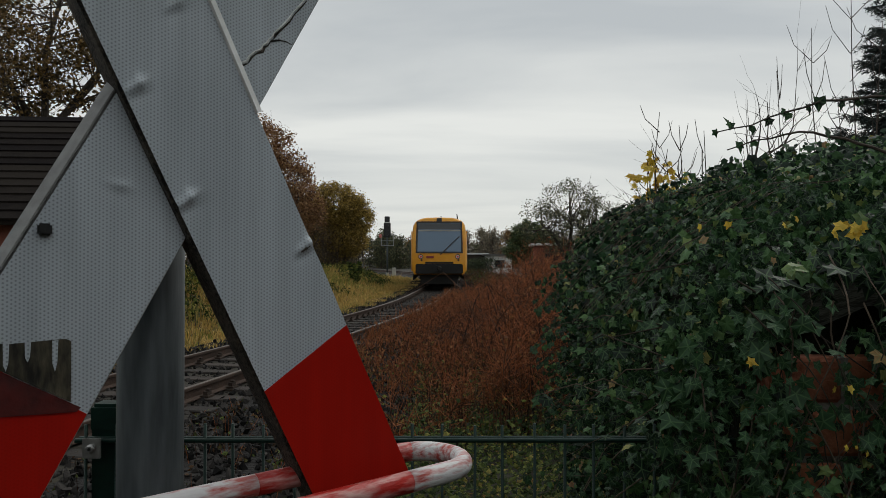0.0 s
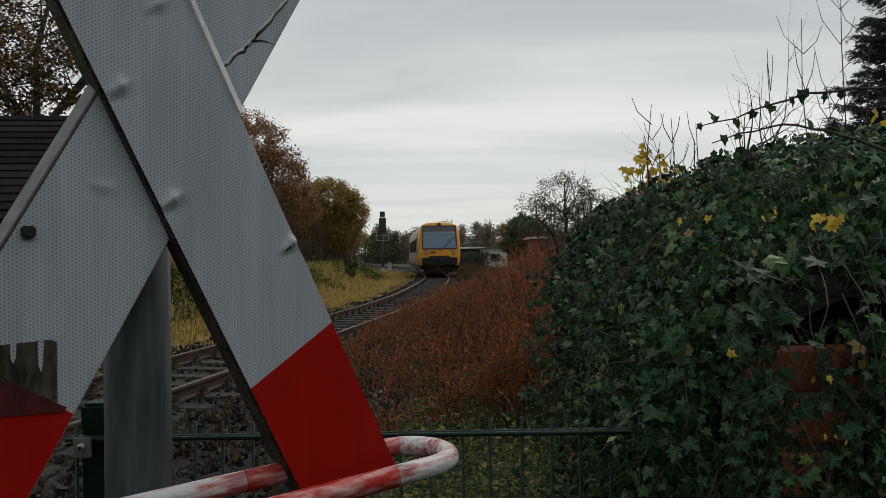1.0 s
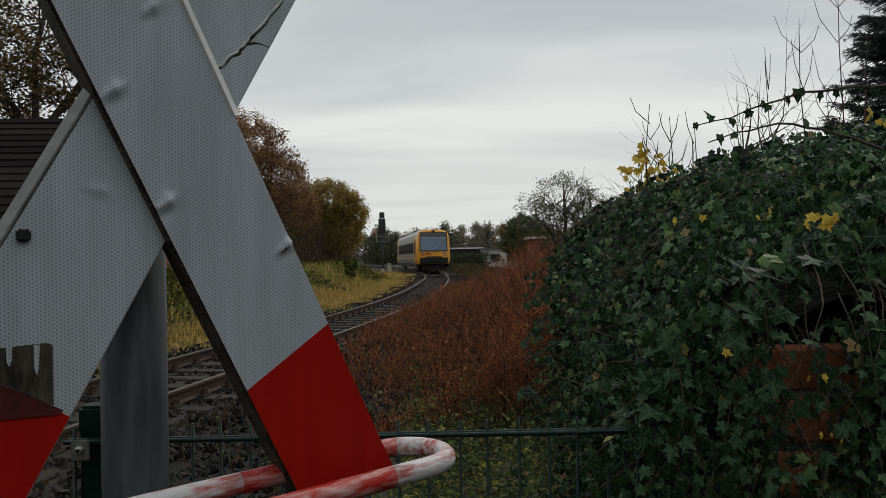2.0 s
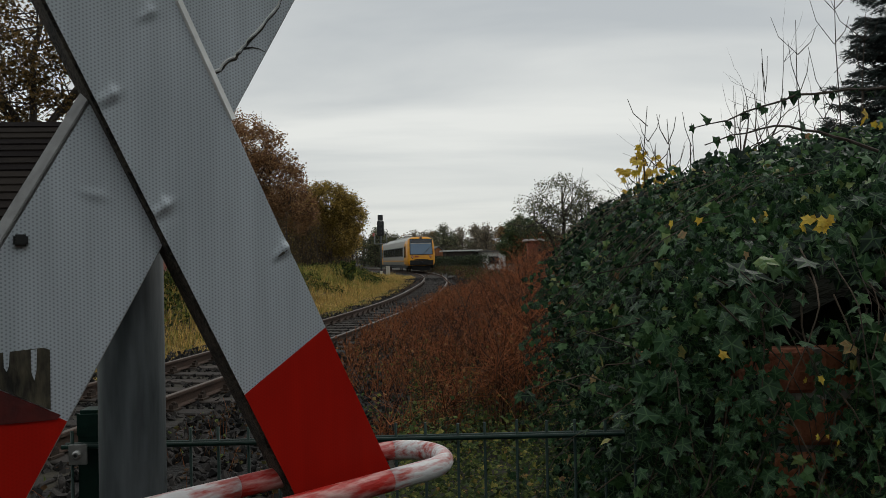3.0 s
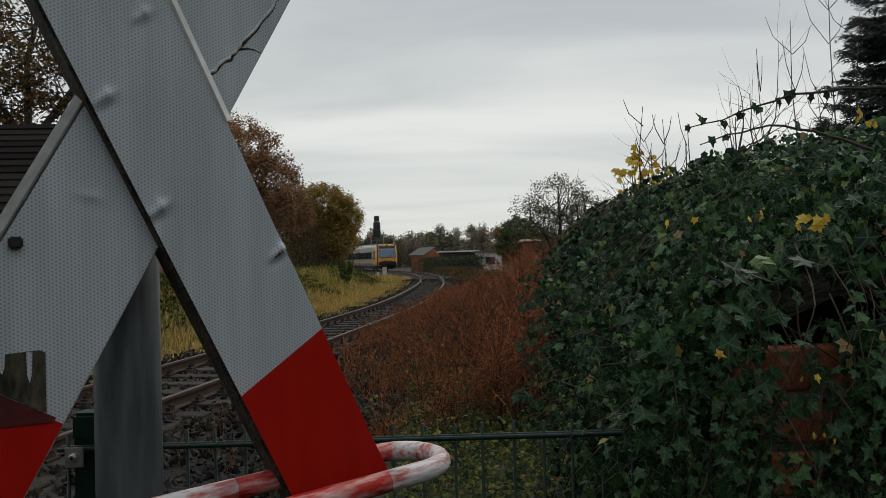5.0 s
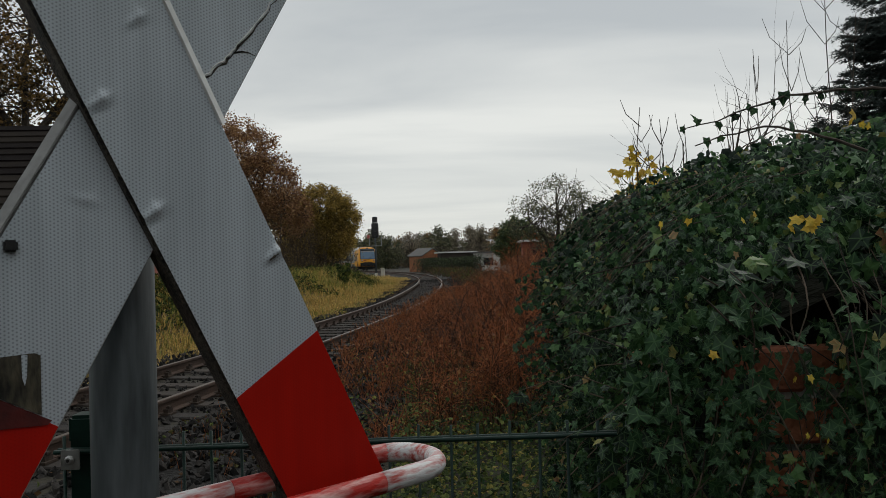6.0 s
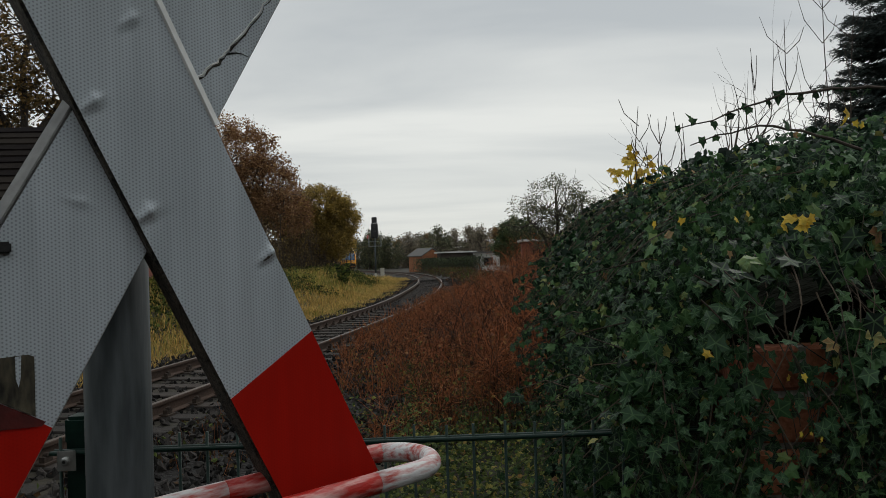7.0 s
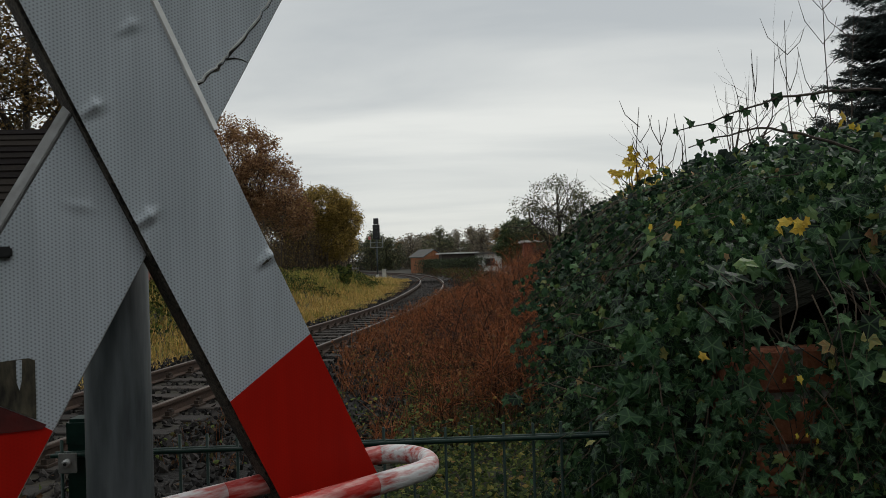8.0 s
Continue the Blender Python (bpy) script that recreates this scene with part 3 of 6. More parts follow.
CROSS_S, CROSS_Z = -0.4796, 1.8585


def build_cross():
    cross = thing("crossing_sign", "white and red X-shaped level crossing sign on a galvanised post", "traffic sign", SIGN)
    H = 0.60
    # each arm: lean from upright, how far its face stands back, slope of the red ends
    for lean, back, cut, zc, shift, W in ((25.3, 0.0, 33.2, 0.3555, 0.0, 0.073), (-28.3, 0.018, -34.0, 0.3666, 0.0025, 0.0765)):
        m = Matrix.Translation((CROSS_S, back, CROSS_Z)) @ Matrix.Rotation(radians(-lean), 4, "Y") @ Matrix.Translation((shift, 0, 0))
        arm = Shape()
        th = 0.044 if lean > 0 else 0.032
        arm.box((0, th / 2 + 0.0015, 0), (2 * W, th, 2 * H), m)
        arm_ob = part("arm", arm, M["rim"] if lean > 0 else M["rim_grey"], cross, "cross arm with a dirty folded rim", bevel=0.003)
        # sheeting: white middle and a red end at either side
        slope = math.tan(radians(cut - lean))
        dents = ((-0.054, 0.034, 0.8), (-0.057, -0.107, 1.0), (0.060, -0.221, 1.0), (0.03, 0.11, 0.5)) if lean > 0 else ((0.03, -0.09, 0.4), (-0.02, -0.13, 0.3))
        e = W - 0.0024
        for name, mat, zone in (("white_sheet", M["white"], 0), ("red_sheet", M["red"], 1), ("red_sheet", M["red"], -1)):
            sheet = Shape()
            if zone == 0:
                outline = [(-e, -zc - slope * e), (e, -zc + slope * e), (e, zc + slope * e), (-e, zc - slope * e)]
            elif zone == -1:
                outline = [(-e, -H + 0.0015), (e, -H + 0.0015), (e, -zc + slope * e), (-e, -zc - slope * e)]
            else:
                outline = [(-e, zc - slope * e), (e, zc + slope * e), (e, H - 0.0015), (-e, H - 0.0015)]
            k, c = (190, 44) if zone == 0 else (16, 10)
            vs, fs = [], []
            for j in range(k + 1):
                for i in range(c + 1):
                    u, v = i / c, j / k
                    a = Vector(outline[0]).lerp(Vector(outline[1]), u)
                    b = Vector(outline[3]).lerp(Vector(outline[2]), u)
                    p = a.lerp(b, v)
                    lip = 0.0016 * hum(p.x * 9 + lean, p.y * 9, 3) - 0.0012
                    for dx, dz, big in dents:
                        lip -= 0.0075 * big * math.exp(-((p.x - dx) / 0.013) ** 2 - ((p.y - dz - 0.25 * (p.x - dx)) / 0.0048) ** 2)
                        lip -= 0.0035 * big * math.exp(-((p.x - dx - 0.004) / 0.004) ** 2 - ((p.y - dz - 0.004) / 0.009) ** 2)
                        lip += 0.0016 * big * math.exp(-((p.x - dx) / 0.02) ** 2 - ((p.y - dz + 0.012) / 0.007) ** 2)
                    vs.append(m @ Vector((p.x, lip - 0.0005, p.y)))
            for j in range(k):
                for i in range(c):
                    q = j * (c + 1) + i
                    fs.append((q, q + 1, q + c + 2, q + c + 1))
            sheet.add(vs, fs)
            part(name, sheet, mat, arm_ob, smooth=True, fix=False)
        if lean > 0:
            notch = Shape()
            for dx, dz, r in ((0.0575, -0.2235, 0.0035), (0.0625, -0.2225, 0.0026), (0.0525, -0.2245, 0.0022)):
                notch.tube([m @ Vector((dx - 0.003, -0.0060, dz - 0.001)), m @ Vector((dx, -0.0085, dz)), m @ Vector((dx + 0.003, -0.0060, dz + 0.001))], [r * 0.4, r * 0.6, r * 0.3], 6)
            part("torn_notch", notch, M["rim"], arm_ob, "small dark tear in the dented sheeting")
            # edge lip; the sky's highlight on it is painted by a pale colour
            strip = Shape()
            strip.box((0, 0, 0.27), (0.010, 0.004, 0.62), m @ Matrix.Translation((W + 0.001, -0.001, 0)) @ Matrix.Rotation(radians(32), 4, "Z"))
            part("edge_strip", strip, M["alu"], arm_ob, "metal edge lip with the sky's highlight in its colour")
        else:
            strip = Shape()
            strip.box((0, 0, -0.19), (0.019, 0.003, 0.78), m @ Matrix.Translation((-W - 0.005, 0.009, 0)) @ Matrix.Rotation(radians(-58), 4, "Z"))
            part("edge_strip", strip, M["rim_grey"], arm_ob, "grey bent metal flange", bevel=0.001)
            crack = Shape()
            rng = random.Random(3)
            line = [(0.018, 0.045), (0.0294, 0.0725), (0.0422, 0.1158), (0.0495, 0.1465), (0.0607, 0.2166), (0.064, 0.27)]
            pts = []
            for a, b in zip(line, line[1:]):
                for k in range(5):
                    u = k / 5
                    pts.append(m @ Vector((a[0] + (b[0] - a[0]) * u + rng.uniform(-0.0022, 0.0022), -0.0015, a[1] + (b[1] - a[1]) * u)))
            crack.tube(pts, [0.0005 + 0.0017 * rng.random() ** 2 for i in range(len(pts))], 5)
            crack.tube([m @ Vector((x, -0.0015, z)) for x, z in ((0.0470, 0.1350), (0.0560, 0.1440), (0.0640, 0.1480), (0.0735, 0.1500))], [0.0016, 0.0010, 0.0007, 0.0004], 5)
            part("torn_seam", crack, M["rim"], arm_ob, "torn and lifted seam in the sheeting")
            # lifted edge along the seam, pale to paint its white highlight
            lift = Shape()
            side = m.to_3x3() @ Vector((-0.0030, 0, 0.0008))
            lift.tube([q + side + Vector((0, -0.0008, 0)) for q in pts], [0.0004 + 0.0016 * rng.random() for i in range(len(pts))], 5)
            part("lifted_edge", lift, M["alu"], arm_ob, "lifted edge of the sheeting, its white highlight painted on")
    # patch of old sticker residue, with white runs
    st = Shape()
    st.add([(-0.72, 0.0145, 1.578), (-0.72, 0.0145, 1.583), (-0.664, 0.0145, 1.577), (-0.612, 0.0145, 1.579), (-0.606, 0.0145, 1.576), (-0.606, 0.0145, 1.5085)], [(0, 5, 4, 3, 2, 1)])
    sr = Shape()
    sr.add([(-0.72, 0.0145, 1.577), (-0.596, 0.0145, 1.5015), (-0.60, 0.0145, 1.497), (-0.72, 0.0145, 1.503)], [(0, 3, 2, 1)])
    part("dirty_red_corner", sr, M["stain_red"], cross, "grimy dark red sheeting", fix=False)
    part("sticker_residue", st, M["stain"], cross, "brown residue of a removed sticker", fix=False)
    for s, ln in ((-0.622, 0.034), (-0.648, 0.022), (-0.668, 0.030), (-0.69, 0.02)):
        rn = Shape()
        rn.add([(s - 0.003, 0.0128, 1.578), (s + 0.003, 0.0128, 1.578), (s + 0.0022, 0.0128, 1.578 - ln * 0.7), (s, 0.0128, 1.578 - ln), (s - 0.0026, 0.0128, 1.578 - ln * 0.75)], [(0, 1, 2, 3, 4)])
        part("paint_run", rn, M["white"], cross, fix=False)
    # dark block standing in for a torn hole in the rear arm
    bl = Shape()
    bl.box((-0.633, 0.014, 1.699), (0.014, 0.010, 0.013))
    part("bolt", bl, M["black"], cross, "dark block in place of a torn hole", bevel=0.002)
    # post with clamps
    inv = SIGN.inverted()
    p = inv @ Vector((-0.455, 1.0, 0))
    po = Shape()
    po.tube([(p.x, p.y, -0.3), (p.x, p.y, 2.35)], 0.0405, 32)
    part("post", po, M["galv"], cross, "weathered galvanised round post", smooth=False)
    cap = Shape()
    cap.tube([(p.x, p.y, 2.345), (p.x, p.y, 2.36), (p.x, p.y, 2.37)], [0.043, 0.043, 0.03], 24)
    part("cap", cap, M["black"], cross)
    for z in (1.74, 1.98):
        c = Shape()
        c.tube([(p.x, p.y, z - 0.015), (p.x, p.y, z + 0.015)], 0.0435, 24)
        c.box((p.x, (p.y + 0.049) / 2, z), (0.05, max(0.02, p.y - 0.049), 0.03))
        part("clamp", c, M["galv"], cross)
    for o in cross.children_recursive:
        if o.name.split(".")[0] == "post":
            o.data.polygons.foreach_set("use_smooth", [True] * len(o.data.polygons))


def arc(c, a, b, r, t0, t1, n):
    return [c + (a * math.cos(t0 + (t1 - t0) * i / n) + b * math.sin(t0 + (t1 - t0) * i / n)) * r for i in range(n + 1)]


def build_barrier():
    """The bent tube of the footpath barrier: two runs joined by a half circle, with bent-down legs."""
    ob = thing("barrier_rail", "bent steel tube barrier rail with worn red and white paint", "barrier")
    z = 1.372
    d = Vector((math.cos(radians(40.5)), math.sin(radians(40.5)), 0))
    nrm = Vector((-d.y, d.x, 0))
    e = Vector((-0.111, 1.118, z))  # middle of the half circle
    r = 0.060
    back0 = e + nrm * r
    front0 = e - nrm * r
    # the front run leans a little away from the back run
    pts = []
    down = Vector((0, 0, -1))
    L1, L2 = 0.46, 0.42
    bl = back0 - d * L1
    pts += [Vector((bl.x - d.x * 0.07, bl.y - d.y * 0.07, -0.2)), Vector((bl.x - d.x * 0.07, bl.y - d.y * 0.07, z - 0.07))]
    pts += arc(bl + down * 0.07, -d, -down, 0.07, 0.2, math.pi / 2, 6)
    k0 = len(pts)
    pts += [bl + d * L1 * i / 12 for i in range(1, 12)]
    pts += arc(e, nrm, d, r, 0, math.pi, 16)
    fl = front0 - d * L2
    pts += [front0 - d * L2 * i / 12 for i in range(1, 12)]
    pts += arc(fl + down * 0.07, -down, -d, 0.07, 0, math.pi / 2 - 0.2, 6)
    pts += [Vector((fl.x - d.x * 0.07, fl.y - d.y * 0.07, z - 0.07)), Vector((fl.x - d.x * 0.07, fl.y - d.y * 0.07, -0.2))]
    m = len(pts)
    bands = [(0, k0 + 5, M["tube_white"], "white_band"), (k0 + 5, k0 + 13, M["tube_red"], "red_band"), (k0 + 13, k0 + 29, M["tube_white"], "white_band"), (k0 + 29, m - 1, M["tube_red"], "red_band")]
    for a, b, mat, name in bands:
        t = Shape()
        t.tube(pts[a:b + 1], 0.0145, 18)
        part(name, t, mat, ob, "worn %s paint on the tube" % name.split("_")[0], smooth=True)


# ---------------------------------------------------------------- welded wire fence
FENCE_Y = 1.295


def build_fence():
    f = thing("wire_mesh_fence", "dark green welded double-wire mesh fence", "fence")
    x0, x1 = -0.70, 1.15
    for z in (1.36, 1.16, 0.96, 0.76, 0.56, 0.36, 0.16):
        for dy in (-0.007, 0.007):
            w = Shape()
            w.tube([(x0, FENCE_Y + dy, z), (x1, FENCE_Y + dy, z)], 0.0040, 8)
            part("horizontal_wire", w, M["green_coat"], f, smooth=True)
    v = Shape()
    v.tube([(0, 0, 0.03), (0, 0, 1.385)], 0.0028, 6)
    vme = fixed(v.mesh("vertical_wire", M["green_coat"], True))
    rng = random.Random(5)
    k = 0
    x = x0 + 0.0125
    while x < x1:
        piece("vertical_wire", vme, f, pose(x, FENCE_Y, rng.uniform(-0.002, 0.002), 0, rng.uniform(-0.15, 0.15), 0))
        x += 0.0508
    p = Shape()
    p.box((-0.6535, FENCE_Y + 0.033, 0.53), (0.060, 0.040, 1.70))
    post = part("post", p, M["green_coat"], f, "dark green box-section post", bevel=0.003)
    c = Shape()
    c.box((-0.6535, FENCE_Y + 0.033, 1.392), (0.065, 0.045, 0.050))
    part("cap", c, M["green_coat"], post, "dark green post cap", bevel=0.006)
    c = Shape()
    c.box((-0.669, FENCE_Y - 0.014, 1.349), (0.031, 0.004, 0.034))
    cl = part("clamp_plate", c, M["bolt"], post, "zinc clamp plate", bevel=0.001)
    b = Shape()
    b.tube([(-0.669, FENCE_Y - 0.014, 1.349), (-0.669, FENCE_Y - 0.020, 1.349), (-0.669, FENCE_Y - 0.023, 1.349)], [0.0078, 0.0078, 0.005], 12)
    part("bolt", b, M["bolt"], cl, smooth=False)
    b = Shape()
    b.tube([(-0.669, FENCE_Y - 0.0225, 1.349), (-0.669, FENCE_Y - 0.0236, 1.349)], 0.003, 6)
    part("socket", b, M["black"], cl)


# ---------------------------------------------------------------- railcar
TRAIN_LEN = 24.4


def train_section(w, z0, z1, top):
    """Half outline of the body, from the sill up to the roof's ridge."""
    r = top
    pts = [(0.90 * w, z0), (0.985 * w, z0 + 0.25), (w, 1.25), (w, 2.15), (0.975 * w, 2.75), (0.94 * w, 3.10)]
    for i in range(1, 7):
        a = i / 6 * math.pi / 2
        pts.append((0.94 * w * math.cos(a) ** 0.52 if i < 6 else 0.0, 3.10 + (z1 - 3.10) * math.sin(a)))
    return pts


def build_train():
    t = thing("railcar", "yellow diesel railcar with pale grey sides seen from its end", "train")
    LN = TRAIN_LEN

    def lean(z):
        return 0.30 * max(0, (z - 1.25) / 2.4) ** 1.25

    rings = []
    for y, k, dz in ((0.0, 0.90, 0.10), (0.05, 0.945, 0.05), (0.16, 0.975, 0.02), (0.38, 0.995, 0.0), (0.8, 1.0, 0.0), (2.2, 1.0, 0), (LN - 2.2, 1.0, 0), (LN - 0.8, 1.0, 0), (LN - 0.38, 0.995, 0), (LN - 0.16, 0.975, 0.02), (LN - 0.05, 0.945, 0.05), (LN, 0.90, 0.10)):
        half = train_section(1.45 * k, 0.72, 3.66 - dz, 0)
        full = [(x, z) for x, z in half] + [(-x, z) for x, z in reversed(half[:-1])]
        f = 1 - smoothstep(0.0, 2.2, min(y, LN - y))
        rings.append([(x, y + (lean(z) * f if y < LN / 2 else -lean(z) * f), z) for x, z in full])
    n = len(rings[0])

    def hull(lo, hi, names_test):
        s = Shape()
        s.v = [p for r in rings for p in r]
        for i in range(len(rings) - 1):
            for j in range(n - 1):
                if names_test(i, j):
                    s.f.append((i * n + j, i * n + j + 1, (i + 1) * n + j + 1, (i + 1) * n + j))
        if names_test("cap0", 0):
            s.f.append(tuple(range(n)))
        if names_test("cap1", 0):
            s.f.append(tuple((len(rings) - 1) * n + k for k in range(n - 1, -1, -1)))
        used = sorted({k for q in s.f for k in q})
        at = {k: i for i, k in enumerate(used)}
        s.v = [s.v[k] for k in used]
        s.f = [tuple(at[k] for k in q) for q in s.f]
        s.mi = [0] * len(s.f)
        return s

    def is_roof(j):
        return 6 <= j <= n - 8

    ends = (0, 1, 2, 3, 4, 6, 7, 8, 9, 10)
    part("rear_shell", hull(0, 0, lambda i, j: i == "cap0" or i in (0, 1, 2, 3) or (i == 4 and not is_roof(j))), M["yellow"], t, "bright yellow painted end of the body", smooth=True)
    part("front_shell", hull(0, 0, lambda i, j: i == "cap1" or i in (7, 8, 9, 10) or (i == 6 and not is_roof(j))), M["yellow"], t, "bright yellow painted end of the body", smooth=True)
    part("side_shell", hull(0, 0, lambda i, j: i == 5 and not is_roof(j)), M["pale"], t, "pale grey painted side", smooth=True)
    part("roof", hull(0, 0, lambda i, j: i in (4, 5, 6) and is_roof(j)), M["roofgrey"], t, "light grey roof", smooth=True)
    fl = Shape()
    fl.box((0, LN / 2, 0.80), (2.5, LN - 0.5, 0.12))
    part("floor", fl, M["underframe"], t)

    for end in (0, 1):
        em = Matrix() if end == 0 else Matrix.Translation((0, LN, 0)) @ Matrix.Rotation(math.pi, 4, "Z")

        def plate(name, x0, x1, z0, z1, proud, mat, parent, label="", taper=0.0, bevel=0.0, th=0.03):
            s = Shape()
            vs = []
            for dy in (0, th):
                for x, z in ((x0, z0), (x1, z0), (x1 - taper, z1), (x0 + taper, z1)):
                    vs.append(em @ Vector((x, lean(z) - proud + dy, z)))
            s.add(vs, [(0, 1, 2, 3), (7, 6, 5, 4), (0, 4, 5, 1), (1, 5, 6, 2), (2, 6, 7, 3), (3, 7, 4, 0)])
            return part(name, s, mat, parent, label, bevel=bevel)

        fr = plate("windscreen_frame", -1.20, 1.20, 1.80, 3.43, 0.012, M["rubber"], t, "black rubber windscreen surround", 0.03, 0.012)
        plate("windscreen", -1.11, 1.11, 1.88, 3.34, 0.020, M["screen"], fr, "large single-pane windscreen", 0.03)
        plate("sun_blind", -1.08, 1.08, 2.92, 3.00, 0.024, M["pale"], fr, "pale blind edge behind the pane", 0.0, th=0.006)
        plate("blind_cloth", -1.08, 1.08, 3.02, 3.33, 0.0235, M["pane"], fr, "dark lowered blind", 0.0, th=0.006)
        w = Shape()
        w.tube([em @ Vector((0.05, -0.05, 1.72)), em @ Vector((0.55, 0.04, 2.2)), em @ Vector((1.02, 0.11, 2.66))], [0.03, 0.026, 0.022], 6)
        part("wiper", w, M["rubber"], t, "black wiper arm")
        plate("destination_box", -0.13, 0.13, 3.40, 3.60, 0.05, M["rubber"], t, "black display box", bevel=0.01)
        plate("lettering_bar", -0.66, -0.28, 1.54, 1.66, 0.010, M["logo"], t, "dark red unreadable lettering")
        for sx in (-0.94, 0.94):
            hz = 1.62
            s = Shape()
            s.tube([em @ Vector((sx, 0.06, hz)), em @ Vector((sx, 0.02, hz)), em @ Vector((sx, 0.015, hz))], [0.125, 0.125, 0.11], 20)
            hb = part("lamp_bezel", s, M["rubber"], t, "round black lamp bezel")
            s = Shape()
            s.tube([em @ Vector((sx, 0.03, hz)), em @ Vector((sx, 0.006, hz))], 0.092, 18)
            lw = part("lamp_lens", s, M["lamp_white"], hb, "pale lamp ring")
            s = Shape()
            s.tube([em @ Vector((sx, 0.03, hz)), em @ Vector((sx, -0.002, hz))], 0.052, 14)
            part("tail_light", s, M["lamp_red"], hb, "red tail light")
            s = Shape()
            s.tube([em @ Vector((sx + 0.04, 0.04, 1.44)), em @ Vector((sx + 0.04, 0.008, 1.44))], 0.05, 14)
            part("small_lamp", s, M["rubber"], t)
        plate("grille", -0.72, 0.72, 1.26, 1.36, 0.012, M["underframe"], t, "dark air intake", bevel=0.01)
        bf = Shape()
        bf.box((0, 0.10, 1.0), (2.40, 0.56, 0.50), em)
        bp = part("buffer_beam", bf, M["underframe"], t, "black buffer beam", bevel=0.04)
        for sx in (-0.62, 0.62):
            s = Shape()
            s.box((sx, -0.16, 1.05), (0.12, 0.12, 0.22), em)
            part("hose_bracket", s, M["underframe"], bp, bevel=0.01)
        s = Shape()
        s.tube([em @ Vector((0, -0.05, 1.03)), em @ Vector((0, -0.30, 1.03)), em @ Vector((0, -0.36, 1.03))], [0.11, 0.13, 0.08], 14)
        s.box((0, -0.22, 1.02), (0.34, 0.16, 0.26), em)
        part("coupler", s, M["underframe"], bp, "dark automatic coupler", bevel=0.01)
        s = Shape()
        s.prism([(-1.05, 0.78), (1.05, 0.78), (0.90, 0.22), (-0.90, 0.22)], 0.35, 0.43, em)
        part("rail_guard", s, M["underframe"], t, "sooty rail guard", bevel=0.02)
    # sides: window bands, doors, stripe
    for sx in (-1, 1):
        def strip(name, y0, y1, z0, z1, mat, parent, label="", out=1.456, bevel=0.0):
            s = Shape()
            s.box((sx * (out - 0.03), (y0 + y1) / 2, (z0 + z1) / 2), (0.06, y1 - y0, z1 - z0))
            return part(name, s, mat, parent, label, bevel=bevel)
        band = strip("window_band", 3.2, LN - 3.2, 1.62, 2.62, M["rubber"], t, "black window band")
        for i in range(8):
            y = 3.4 + i * (LN - 6.8) / 8
            strip("window_pane", y, y + (LN - 6.8) / 8 - 0.16, 1.70, 2.56, M["pane"], band, out=1.460)
        strip("stripe", 0.9, LN - 0.9, 1.13, 1.24, M["yellow"], t, "yellow waist stripe", out=1.455)
        for y in (1.05, LN - 2.35):
            dr = strip("door", y, y + 1.3, 0.86, 2.95, M["yellow"], t, "yellow passenger door", out=1.459, bevel=0.01)
            for k in (0, 1):
                strip("door_pane", y + 0.12 + k * 0.58, y + 0.60 + k * 0.58, 1.55, 2.7, M["pane"], dr, "dark door window", out=1.463)
        sk = strip("skirt", 0.7, LN - 0.7, 0.42, 0.70, M["underframe"], t, "dark skirt below the sill", out=1.36)
    # roof equipment
    for y0, y1, h in ((3.0, 7.2, 0.16), (8.0, 15.5, 0.20), (16.5, 21.0, 0.16)):
        s = Shape()
        s.box((0, (y0 + y1) / 2, 3.60 + h / 2 - 0.03), (1.5, y1 - y0, h))
        part("roof_unit", s, M["roofgrey"], t, "low grey roof equipment box", bevel=0.05)
    for x, y, h in ((0.95, 0.9, 0.24), (0.12, 1.2, 0.14)):
        s = Shape()
        s.tube([(x, y, 3.40), (x, y, 3.62), (x - 0.03, y + 0.02, 3.62 + h)], [0.05, 0.035, 0.02], 8)
        part("antenna", s, M["rubber"], t, "short dark roof horn")
    # bogies
    for yb in (4.2, LN - 4.2):
        s = Shape()
        for sx in (-1, 1):
            s.box((sx * 1.02, yb, 0.52), (0.12, 2.7, 0.22))
        s.box((0, yb, 0.55), (2.0, 0.5, 0.20))
        bo = part("bogie", s, M["underframe"], t, "dark running gear", bevel=0.02)
        for ya in (-0.9, 0.9):
            a = Shape()
            a.tube([(-0.9, yb + ya, 0.385), (0.9, yb + ya, 0.385)], 0.08, 10)
            part("axle", a, M["underframe"], bo)
            for sx in (-1, 1):
                a = Shape()
                a.tube([(sx * 0.69, yb + ya, 0.385), (sx * 0.72, yb + ya, 0.385), (sx * 0.82, yb + ya, 0.385)], [0.41, 0.385, 0.38], 24)
                part("wheel", a, M["rail"], bo, "steel wheel")
    return t


def train_s(t):
    return -11.0 + 11.9 * t + 0.06 * t * t


def train_pose(t):
    s = train_s(t)
    a, b = track(s + 4.2, 0, RAIL_TOP), track(s + TRAIN_LEN - 4.2, 0, RAIL_TOP)
    d = (b - a).normalized()
    side = d.cross(Vector((0, 0, 1))).normalized()
    up = side.cross(d)
    o = a - d * 4.2
    return Matrix(((side.x, d.x, up.x, o.x), (side.y, d.y, up.y, o.y), (side.z, d.z, up.z, o.z), (0, 0, 0, 1)))


